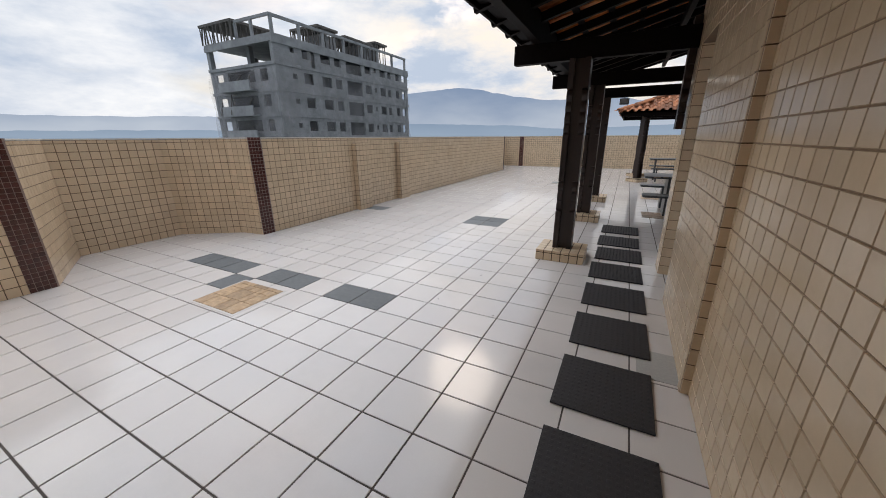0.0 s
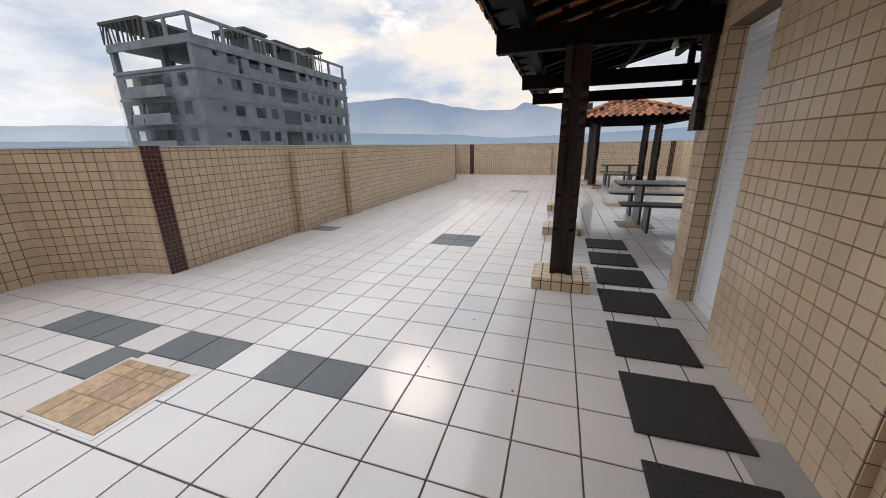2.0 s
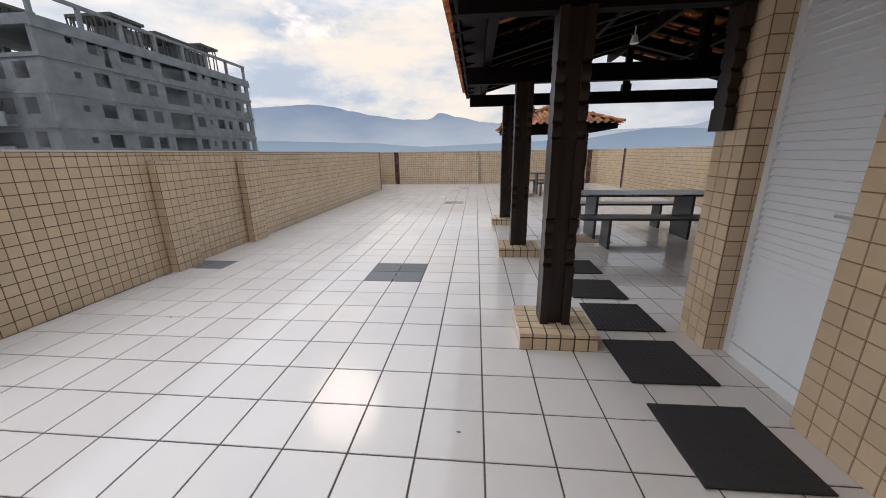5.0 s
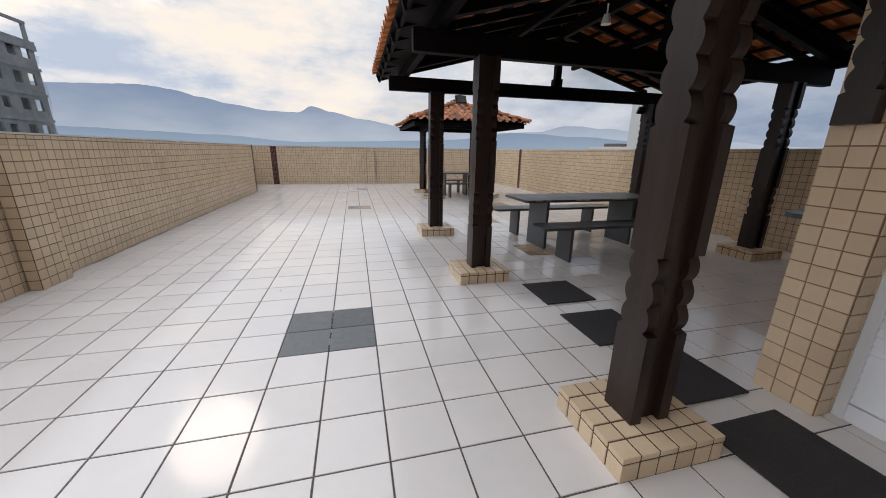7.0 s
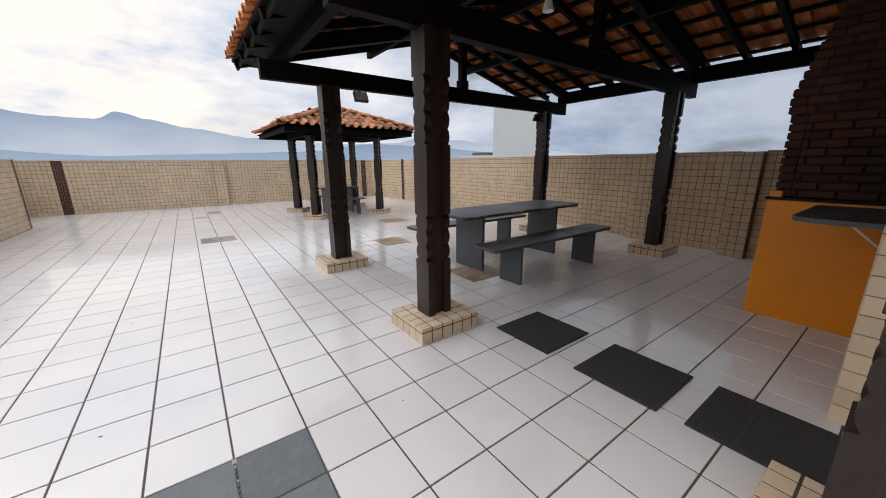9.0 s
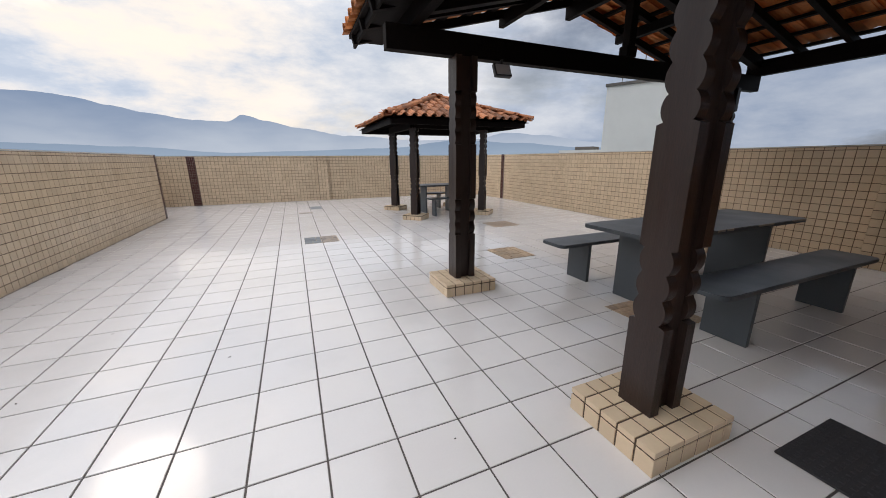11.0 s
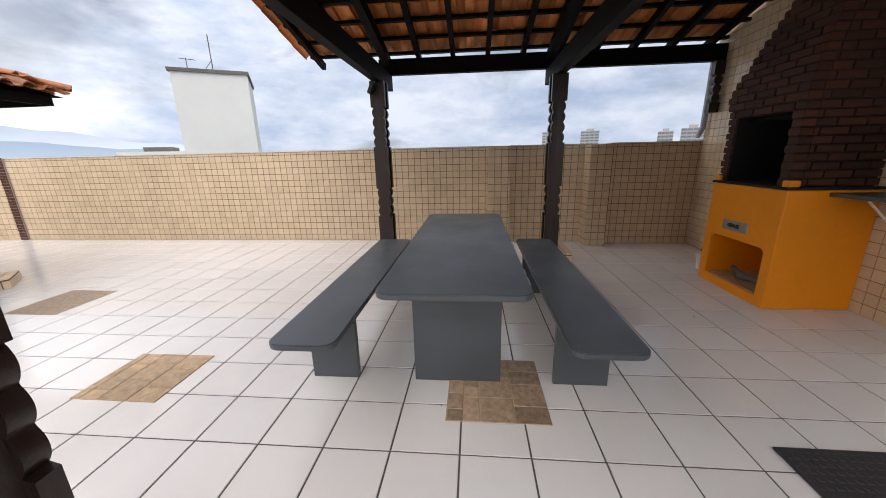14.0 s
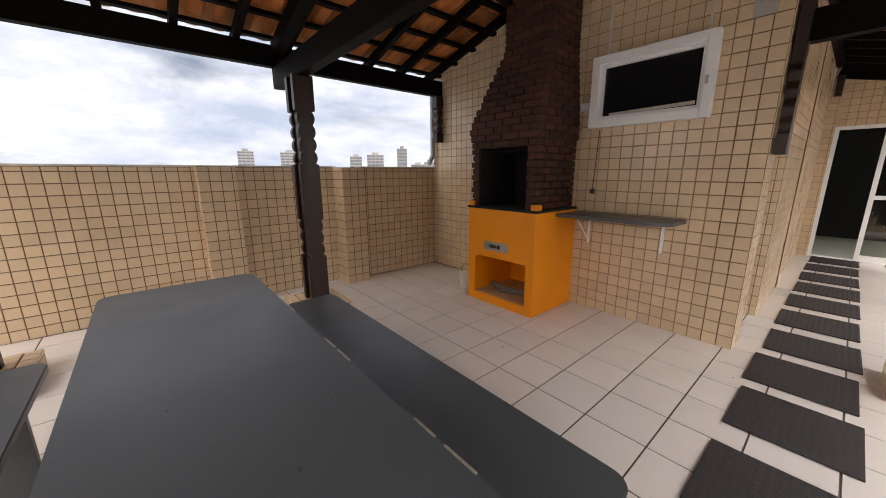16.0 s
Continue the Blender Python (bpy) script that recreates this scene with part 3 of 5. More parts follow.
# south wall with the sliding glass door, and the dim room behind it
SY = -6.02
GX0, GX1, GH = -0.30, 2.86, 2.10
wall("wall_south_east", (GX1, SY), (2.99, SY), BH, "tiled wall beside the sliding door", cap=False)
wall("wall_south_west", (-2.86, SY), (GX0, SY), BH, "tiled wall beside the sliding door", cap=False)
wall("wall_over_glass", (GX0, SY), (GX1, SY), BH, "tiled wall over the sliding door", z0=GH, cap=False)
glassdoor = thing("sliding_door", "white framed sliding glass door standing half open", "door")
glassdoor["kind"] = "structure"
bm = bmesh.new()
box(bm, GX1 - 0.05, SY - 0.10, 0, GX1, SY - 0.005, GH, 0.004)
box(bm, GX0, SY - 0.10, 0, GX0 + 0.05, SY - 0.005, GH, 0.004)
part("jamb", bm, M_WHITE, glassdoor)
part("head", boxed(GX0 + 0.05, SY - 0.10, GH - 0.05, GX1 - 0.05, SY - 0.005, GH, 0.004), M_WHITE, glassdoor)
part("track", boxed(GX0 + 0.05, SY - 0.10, 0.0, GX1 - 0.05, SY - 0.005, 0.02, 0.003), M_WHITE, glassdoor)
for x0, x1, yy in ((1.35, 2.34, SY - 0.03), (0.72, 1.42, SY - 0.07), (-0.24, 0.76, SY - 0.03)):
    leaf = part("sash", box(box(box(box(box(bmesh.new(), x0, yy - .017, 0.02, x0 + 0.055, yy + .017, GH - 0.05, .003), x1 - 0.055, yy - .017, 0.02, x1, yy + .017, GH - 0.05, .003),
                x0 + .055, yy - .016, 0.02, x1 - .055, yy + .016, 0.10, .003), x0 + .055, yy - .016, GH - 0.12, x1 - .055, yy + .016, GH - 0.05, .003), x0 + .055, yy - .015, 0.98, x1 - .055, yy + .015, 1.04, .003), M_WHITE, glassdoor)
    pane = part("pane", boxed(x0 + .05, yy - .003, 0.09, x1 - .05, yy + .003, GH - 0.11), M_PANE, leaf)
    pane.visible_shadow = False
# the room's dimness is put into the near-black colour of this wall
tagged(part("room_wall_back", boxed(GX0 - 1.3, -9.0, -0.002, GX1 + 0.1, -8.85, 2.7), M_DIM), "far wall of the room behind the glass, coloured dark for the dim interior", "wall", "", "structure")
tagged(part("room_wall_side", boxed(GX1 + 0.1, -9.0, -0.002, GX1 + 0.25, SY - 0.16, 2.7), M_GREYWALL), "plain grey side wall of the room", "wall", "", "structure")
# pale west wall, ceiling and floor, added to bounce light inside the room
tagged(part("room_wall_west", boxed(GX0 - 1.45, -9.0, -0.002, GX0 - 1.3, SY - 0.16, 2.7), M_GREYWALL), "pale side wall of the room", "wall", "", "structure")
tagged(part("room_ceiling", boxed(GX0 - 1.45, -9.0, 2.7, GX1 + 0.25, SY - 0.16, 2.85), M_GREYWALL), "plain room ceiling", "ceiling", "", "structure")
tagged(part("room_floor", boxed(GX0 - 1.3, -8.85, -0.003, GX1 + 0.1, SY - 0.1, 0.004), M_GREYWALL), "pale room floor", "floor", "", "structure")

# white window over the shelf
win = tagged(part("window_1", boxed(WIN[0] + 0.06, WY - 0.02, WIN[1] + 0.06, WIN[2] - 0.06, WY + 0.012, WIN[3] - 0.06), M_DARKGLASS), "white framed awning window with dark glass", "window", "", "structure")
bm = bmesh.new()
for x0, z0, x1, z1 in ((WIN[0], WIN[1], WIN[0] + .07, WIN[3]), (WIN[2] - .07, WIN[1], WIN[2], WIN[3]), (WIN[0] + .07, WIN[1], WIN[2] - .07, WIN[1] + .07), (WIN[0] + .07, WIN[3] - .07, WIN[2] - .07, WIN[3])):
    box(bm, x0, WY + 0.004, z0, x1, WY + 0.085, z1, 0.004)
part("window_frame", bm, M_WHITE, win)
bm = bmesh.new()
for x0, z0, x1, z1 in ((WIN[0] + .07, WIN[1] + .07, WIN[0] + .10, WIN[3] - .07), (WIN[2] - .10, WIN[1] + .07, WIN[2] - .07, WIN[3] - .07), (WIN[0] + .10, WIN[1] + .07, WIN[2] - .10, WIN[1] + .10), (WIN[0] + .10, WIN[3] - .10, WIN[2] - .10, WIN[3] - .07)):
    box(bm, x0, WY + 0.012, z0, x1, WY + 0.055, z1, 0.003)
part("sash", bm, M_WHITE, win)
# pale strip laid just in front of the opaque pane, for the sill inside
part("inner_sill", beam(bmesh.new(), (WIN[0] + .12, WY + 0.0145, WIN[1] + 0.128), (WIN[2] - .16, WY + 0.0145, WIN[1] + 0.112), 0.004, 0.028, 0), M_CAP, win, "pale strip in front of the dark glass, for the sill inside")
part("latch", boxed(WIN[0] + 0.035, WY + 0.085, 2.06, WIN[0] + 0.055, WY + 0.10, 2.12, 0.003), M_STEEL, win)


# ---- rubber mats ----
def rubber_mat(x, y):
    ob = thing("rubber_mat", "black studded rubber mat lying on the tiles", "mat", "mats along the walkway", (x, y, 0), random.uniform(-0.8, 0.8))
    part("sheet", boxed(-0.265, -0.26, 0.003, 0.265, 0.26, 0.014, 0.003), M_MAT, ob)
    vs, fs = [], []
    for i in range(14):
        for j in range(14):
            cx, cy = -0.245 + i * 0.0377, -0.24 + j * 0.037
            k = len(vs)
            for s, z in ((0.011, 0.0138), (0.007, 0.0162)):
                vs += [(cx - s, cy - s, z), (cx + s, cy - s, z), (cx + s, cy + s, z), (cx - s, cy + s, z)]
            fs += [(k + 4, k + 5, k + 6, k + 7)] + [(k + a, k + (a + 1) % 4, k + 4 + (a + 1) % 4, k + 4 + a) for a in range(4)]
    me = bpy.data.meshes.new("studs")
    me.from_pydata(vs, [], fs)
    me.materials.append(M_MAT)
    st = new("studs", me)
    st.parent = ob
    return ob


first_mat = rubber_mat(2.54, 0.62)
for k, yb in enumerate((0.15, -0.50, -1.17, -1.88, -2.59, -3.29, -3.99, -4.70, -5.41)):
    copy_thing(first_mat, pose(2.545 + random.uniform(-.012, .012), yb - 0.265, 0, 0, 0, random.uniform(-1.0, 1.0)))


# ---- pavilion ----
def post_board(bm, x, h, y_half=0.10, x_half=0.03, cuts=((0.47, 0.83), (1.36, 1.83))):
    """One flat board of a post: plain lengths and scalloped edges by turns."""
    n = int(h / 0.01)
    prev = None
    for k in range(n + 1):
        z = h * k / n
        d = 0.0
        for c0, c1 in cuts:
            if c0 < z < c1:
                waves = round((c1 - c0) / 0.115)
                s = abs(math.sin(math.pi * waves * (z - c0) / (c1 - c0)))
                d = 0.010 + 0.026 * (1 - s ** 0.7)
        r = [bm.verts.new((x + sx * x_half, sy * (y_half - d), z)) for sx, sy in ((-1, -1), (1, -1), (1, 1), (-1, 1))]
        if prev:
            for i in range(4):
                bm.faces.new((prev[i], prev[(i + 1) % 4], r[(i + 1) % 4], r[i]))
        else:
            bm.faces.new(r[::-1])
        prev = r
    bm.faces.new(prev)
    return bm


def carved_post(parent, x, y, z0, z1, rz=0, size=0.86):
    h = z1 - z0
    p = part("post", box(bmesh.new(), -0.06 * size, -0.06 * size, 0.0, 0.06 * size, 0.06 * size, h), M_WOOD, parent)
    p.matrix_world = pose(x, y, z0, 0, 0, rz)
    for s in (-1, 1):
        b = part("carved_board", post_board(bmesh.new(), s * 0.094 * size, h, 0.105 * size, 0.034 * size), M_WOOD, p)
        b.parent = p
        b.matrix_parent_inverse = Matrix()
    return p


def pedestal(x, y, w, d, h, rz=0, label="low pedestal of beige tiles under a post"):
    ob = thing("pedestal", label, "pedestal", "post pedestals", (x, y, 0), rz)
    core = part("core", boxed(-w / 2 + .004, -d / 2 + .004, -0.0035, w / 2 - .004, d / 2 - .004, h - .004), M_PEDGROUT, ob)
    m = ob.matrix_world.copy()
    r3 = m.to_3x3()

    def face(o, u, v, ww, hh):
        lay(ob, m @ Vector(o), r3 @ Vector(u), r3 @ Vector(v), ww, hh, M_WALLTILE, pitch=0.1, gap=0.0095, near=m @ Vector(o), most=60)
    face((-w / 2, -d / 2 + .004, 0), (1, 0, 0), (0, 0, 1), w, h)
    face((w / 2 - .004, -d / 2, 0), (0, 1, 0), (0, 0, 1), d, h)
    face((w / 2, d / 2 - .004, 0), (-1, 0, 0), (0, 0, 1), w, h)
    face((-w / 2 + .004, d / 2, 0), (0, -1, 0), (0, 0, 1), d, h)
    face((-w / 2, -d / 2, h - .004), (1, 0, 0), (0, 1, 0), w, d)
    return ob


PH = 0.13
PX_W, PX_E, PXC = 1.90, 6.00, 4.0
PY = (-1.10, 1.26, 3.47)
RY0, RY1 = -5.93, 4.62
EAVE_X, EAVE_Z, SLOPE = 1.02, 2.63, 0.265
TIE0, TIE1 = 2.26, 2.46


def roof_z(x):
    return EAVE_Z + SLOPE * (min(x, 2 * PXC - x) - EAVE_X)


pavilion = thing("pavilion", "open timber pavilion with dark carved posts and a clay tiled roof", "pavilion")
for x, ys in ((PX_W, PY), (PX_E, PY[1:])):
    for y in ys:
        pedestal(x, y, 0.56, 0.49, PH)
        carved_post(pavilion, x, y, PH, TIE0 + 0.01)
for y in PY:
    x1 = PX_E + 0.60 if y > 0 else WX - 0.01
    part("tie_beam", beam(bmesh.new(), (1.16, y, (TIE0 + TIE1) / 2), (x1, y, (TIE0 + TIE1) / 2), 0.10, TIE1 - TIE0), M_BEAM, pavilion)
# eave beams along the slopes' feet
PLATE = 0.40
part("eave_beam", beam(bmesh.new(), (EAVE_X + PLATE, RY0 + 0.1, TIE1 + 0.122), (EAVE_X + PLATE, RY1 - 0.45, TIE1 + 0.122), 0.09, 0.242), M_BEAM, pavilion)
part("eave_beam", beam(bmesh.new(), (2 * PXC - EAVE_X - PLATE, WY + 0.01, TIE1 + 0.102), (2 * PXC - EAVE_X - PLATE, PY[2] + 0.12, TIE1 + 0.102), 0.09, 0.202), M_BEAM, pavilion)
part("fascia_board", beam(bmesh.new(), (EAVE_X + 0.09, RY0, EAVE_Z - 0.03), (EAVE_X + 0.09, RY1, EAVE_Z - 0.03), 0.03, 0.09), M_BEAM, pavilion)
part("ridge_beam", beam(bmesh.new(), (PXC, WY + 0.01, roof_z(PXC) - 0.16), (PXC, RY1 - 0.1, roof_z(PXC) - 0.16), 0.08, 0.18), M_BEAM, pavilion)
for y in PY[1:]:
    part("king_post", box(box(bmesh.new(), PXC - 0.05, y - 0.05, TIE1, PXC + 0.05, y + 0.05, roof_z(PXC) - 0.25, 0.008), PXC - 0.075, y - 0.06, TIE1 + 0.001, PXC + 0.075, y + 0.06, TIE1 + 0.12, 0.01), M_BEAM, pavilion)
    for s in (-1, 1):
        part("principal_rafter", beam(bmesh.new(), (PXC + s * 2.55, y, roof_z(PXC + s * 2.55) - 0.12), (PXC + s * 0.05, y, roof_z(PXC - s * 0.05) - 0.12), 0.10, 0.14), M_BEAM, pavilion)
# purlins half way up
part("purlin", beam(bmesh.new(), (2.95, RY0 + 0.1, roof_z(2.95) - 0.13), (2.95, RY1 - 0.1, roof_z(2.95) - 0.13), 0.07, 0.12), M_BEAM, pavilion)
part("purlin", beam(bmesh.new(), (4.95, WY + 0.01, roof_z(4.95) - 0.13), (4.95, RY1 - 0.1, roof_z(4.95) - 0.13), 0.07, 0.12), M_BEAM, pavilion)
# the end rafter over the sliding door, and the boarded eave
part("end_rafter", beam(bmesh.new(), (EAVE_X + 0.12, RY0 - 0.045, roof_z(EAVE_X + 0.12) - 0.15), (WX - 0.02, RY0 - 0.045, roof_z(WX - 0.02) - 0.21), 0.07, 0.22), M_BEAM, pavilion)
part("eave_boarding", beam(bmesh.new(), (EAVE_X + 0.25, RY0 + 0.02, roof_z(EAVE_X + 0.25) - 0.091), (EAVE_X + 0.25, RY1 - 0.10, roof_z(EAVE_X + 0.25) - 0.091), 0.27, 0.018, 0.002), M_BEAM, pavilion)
# common rafters and battens
y = RY0 + 0.03
while y < RY1:
    top = PXC - 0.02 if y > WY + 0.05 else WX - 0.01
    part("rafter", beam(bmesh.new(), (EAVE_X + 0.04, y, roof_z(EAVE_X + 0.04) - 0.055), (top, y, roof_z(top) - 0.055), 0.06, 0.09, 0.003), M_BEAM, pavilion)
    if y > WY + 0.05:
        part("rafter", beam(bmesh.new(), (2 * PXC - EAVE_X - 0.26, y, roof_z(EAVE_X + 0.26) - 0.055), (PXC + 0.02, y, roof_z(PXC) - 0.055), 0.06, 0.09, 0.003), M_BEAM, pavilion)
    y += 0.47
RUN = 0.335
for k in range(9):
    x = EAVE_X + 0.06 + k * RUN
    if x < PXC:
        y_from = RY0 if x < WX - 0.03 else WY + 0.01
        part("batten", beam(bmesh.new(), (x, y_from, roof_z(x) + 0.001), (x, RY1 - 0.06, roof_z(x) + 0.001), 0.07, 0.034, 0.0), M_BEAM, pavilion)
        if k > 0:
          part("batten", beam(bmesh.new(), (2 * PXC - x, WY + 0.01, roof_z(x) + 0.001), (2 * PXC - x, RY1 - 0.06, roof_z(x) + 0.001), 0.07, 0.034, 0.0), M_BEAM, pavilion)


def clay_tile_mesh(w=0.215, length=0.40, t=0.012):
    """A roman tile: a shallow pan and a round roll, laid along +y (downhill to uphill)."""
    prof = []
    for k in range(4):
        prof.append((w * 0.48 * k / 3, 0.012 * (1 - math.sin(math.pi * k / 3)) * 0.6))
    for k in range(1, 7):
        a_ = math.pi * (1 - k / 6)
        prof.append((w * 0.48 + w * 0.29 * (1 + math.cos(a_)), 0.062 * math.sin(a_)))
    vs, fs = [], []
    n = len(prof)
    for yy, lift in ((0.0, 0.02), (length, 0.0)):
        for dz in (0.0, -t):
            for px, pz in prof:
                vs.append((px, yy, pz + dz + lift))
    for k in range(n - 1):
        a0, b0 = k, k + 2 * n
        fs.append((a0, a0 + 1, b0 + 1, b0))
        fs.append((a0 + n, b0 + n, b0 + n + 1, a0 + n + 1))
        fs.append((a0, a0 + n, a0 + n + 1, a0 + 1))
        fs.append((b0, b0 + 1, b0 + 1 + n, b0 + n))
    fs.append((0, 2 * n, 3 * n, n))
    fs.append((n - 1, 2 * n - 1, 4 * n - 1, 3 * n - 1))
    me = bpy.data.meshes.new("roof_tile")
    me.from_pydata(vs, [], fs)
    for p in me.polygons:
        p.use_smooth = False
    me.materials.append(M_CLAY)
    return me


CLAY = clay_tile_mesh()


def join_tiles(parent, poses, name="roof_tiles", material=M_CLAY):
    base = np.array([v.co[:] for v in CLAY.vertices])
    faces = [tuple(p.vertices) for p in CLAY.polygons]
    vs, fs = [], []
    for m in poses:
        k = len(vs)
        mm = np.array(m)
        vs.extend((base @ mm[:3, :3].T + mm[:3, 3]).tolist())
        fs.extend(tuple(k + i for i in f) for f in faces)
    me = bpy.data.meshes.new(name)
    me.from_pydata(vs, [], fs)
    me.materials.append(material)
    ob = new(name, me)
    ob.parent = parent
    ob.matrix_parent_inverse = parent.matrix_world.inverted()
    return tagged(ob, "rows of weathered orange clay roof tiles", "", "", "stuff")


def roof_face(parent, foot, along, up, count_u, count_v, single=0, inside=None, pitch=0.2, run=RUN, material=M_CLAY):
    """Clay tiles over a slope: along the eave and up the slope."""
    u, v = Vector(along).normalized(), Vector(up).normalized()
    n = u.cross(v)
    poses = []
    for j in range(count_v):
        for i in range(count_u):
            o = Vector(foot) + u * (i * pitch) + v * (j * run)
            if inside and not inside(o + u * 0.1 + v * 0.17):
                continue
            m = Matrix((u, v, n)).transposed().to_4x4()
            m.translation = o + n * random.uniform(0, 0.006)
            poses.append(m @ pose(0, 0, 0, random.uniform(-.6, .6), 0, random.uniform(-1.2, 1.2)))
    for m in poses[:single]:
        t_ = new("roof_tile", CLAY)
        t_.parent = parent
        t_.matrix_world = m
    if poses[single:]:
        join_tiles(parent, poses[single:], material=material)


ca = math.hypot(1, SLOPE)
roof_face(pavilion, (EAVE_X - 0.03, RY1, EAVE_Z + 0.03), (0, -1, 0), (1, 0, SLOPE), 53, 9, 300, inside=lambda p: p.x < (PXC + 0.1 if p.y > WY - 0.1 else WX))
roof_face(pavilion, (2 * PXC - EAVE_X - 0.25, WY + 0.02, EAVE_Z + 0.03 + 0.28 * SLOPE), (0, 1, 0), (-1, 0, SLOPE), 28, 8, 0)
# ridge caps
RIDGE = []
y = WY + 0.1
while y < RY1 - 0.1:
    RIDGE.append(Matrix.Translation((PXC + 0.165, y, roof_z(PXC) + 0.035)) @ Matrix.Diagonal((1.0, 1, 1.3, 1)) @ Matrix.Translation((-0.33, 0, 0)) @ Matrix.Diagonal((1.5, 1, 1, 1)))
    y += 0.36
join_tiles(pavilion, RIDGE, "ridge_tiles")
# half posts and hanging carved bracket on the wall's corner
hb = part("wall_post", post_board(bmesh.new(), 0, 1.0, 0.075, 0.032, ((0.14, 0.60),)), M_WOOD, pavilion, "carved half post hung on the tiled wall corner")
hb.matrix_world = pose(WX - 0.05, -1.06, 1.53)
hb = part("wall_post", post_board(bmesh.new(), 0, 0.62, 0.06, 0.04, ((0.12, 0.45),)), M_WOOD, pavilion, "carved half post hung in the wall corner")
hb.matrix_world = pose(6.55, WY + 0.08, 1.84)

hb = part("wall_post", post_board(bmesh.new(), 0, 0.30, 0.06, 0.04, ((0.06, 0.18),)), M_WOOD, pavilion, "carved bracket under the end rafter")
hb.matrix_world = pose(WX - 0.05, RY0 - 0.045, roof_z(WX - 0.05) - 0.58)

# downpipe in the corner under the east eave
pipe = thing("downpipe", "grey plastic rain downpipe in the wall corner", "pipe")
part("pipe", tube(bmesh.new(), [(6.70, WY + 0.06, 2.6), (6.70, WY + 0.06, 1.66), (6.78, WY + 0.06, 1.56)], 0.035, 10), mat("grey_pvc", (0.33, 0.34, 0.36), 0.5), pipe)
# ---- gazebo ----
GX, GY, GS = 3.76, 8.78, 0.88
gazebo = thing("gazebo", "small square gazebo with carved posts and hipped clay roof", "gazebo")
for sx in (-1, 1):
    for sy in (-1, 1):
        pedestal(GX + sx * GS, GY + sy * GS, 0.46, 0.46, 0.11, 45)
        carved_post(gazebo, GX + sx * GS, GY + sy * GS, 0.11, 2.02, 45, 0.76)
GE, GZ, GT = 1.64, 2.14, 2.78
for sx, sy, ex, ey in ((-1, -1, 1, -1), (1, -1, 1, 1), (1, 1, -1, 1), (-1, 1, -1, -1)):
    part("eave_beam", beam(bmesh.new(), (GX + sx * GS * 1.05, GY + sy * GS * 1.05, 2.08), (GX + ex * GS * 1.05, GY + ey * GS * 1.05, 2.08), 0.09, 0.15), M_BEAM, gazebo)
    part("fascia_board", beam(bmesh.new(), (GX + sx * 1.56, GY + sy * 1.56, GZ - 0.045), (GX + ex * 1.56, GY + ey * 1.56, GZ - 0.045), 0.035, 0.13), M_BEAM, gazebo)
    part("hip_rafter", beam(bmesh.new(), (GX + sx * 1.56, GY + sy * 1.56, GZ - 0.02), (GX, GY, GT - 0.04), 0.06, 0.09), M_BEAM, gazebo)
GSL = (GT - GZ) / GE
for ang in range(4):
    c_, s_ = round(math.cos(ang * math.pi / 2)), round(math.sin(ang * math.pi / 2))
    along = Vector((c_, s_, 0))
    inward = Vector((-s_, c_, 0))
    foot = Vector((GX, GY, GZ + 0.02)) - inward * (GE + 0.04) - along * (GE + 0.04)

    def keep(p, along=along, inward=inward):
        q = p - Vector((GX, GY, 0))
        return abs(q.dot(along)) < -q.dot(inward) + 0.08
    roof_face(gazebo, foot, along, inward + Vector((0, 0, GSL)), 17, 6, 0, keep, run=0.3, material=M_OLDCLAY)
    # underside boards seen from below
    bm = bmesh.new()
    c0 = Vector((GX, GY, 0))
    v = [bm.verts.new(c0 - inward * GE * f - along * GE * f * k + Vector((0, 0, GT - GSL * GE * f - 0.01))) for f, k in ((1, 1), (1, -1), (0.02, -1), (0.02, 1))]
    bm.faces.new(v)
    bmesh.ops.solidify(bm, geom=bm.faces[:], thickness=0.015)
    part("roof_board", bm, M_BEAM, gazebo)
    hips = []
    d = (inward * 1 + along * 1).normalized()
    start = Vector((GX, GY, 0)) - inward * (GE + 0.05) - along * (GE + 0.05)
    L = (GE + 0.05) * math.sqrt(2)
    rise = (GT - GZ) / L
    k = 0
    while k * 0.33 < L - 0.2:
        v = (d + Vector((0, 0, rise))).normalized()
        u = v.cross(Vector((0, 0, 1))).normalized()
        n = u.cross(v)
        m = Matrix((u, v, n)).transposed().to_4x4()
        m.translation = start + d * (k * 0.33) + Vector((0, 0, GZ + 0.055 + rise * k * 0.33))
        hips.append(m @ Matrix.Translation((-0.165, 0, 0)))
        k += 1
    join_tiles(gazebo, hips, "hip_tiles", M_OLDCLAY)


# ---- stone tables and benches ----
def slab_outline(x0, y0, x1, y1, r, n=6):
    pts = []
    for cx, cy, a0 in ((x1 - r, y1 - r, 0), (x0 + r, y1 - r, 90), (x0 + r, y0 + r, 180), (x1 - r, y0 + r, 270)):
        for k in range(n + 1):
            a_ = radians(a0 + 90 * k / n)
            pts.append((cx + r * math.cos(a_), cy + r * math.sin(a_)))
    return pts


def slab(x0, y0, x1, y1, z0, z1, r):
    bm = prism(bmesh.new(), slab_outline(x0, y0, x1, y1, r), z0, z1)
    es = [e for e in bm.edges if abs(e.verts[0].co.z - e.verts[1].co.z) < 1e-5]
    bmesh.ops.bevel(bm, geom=es, offset=0.005, segments=2, affect="EDGES")
    return bm


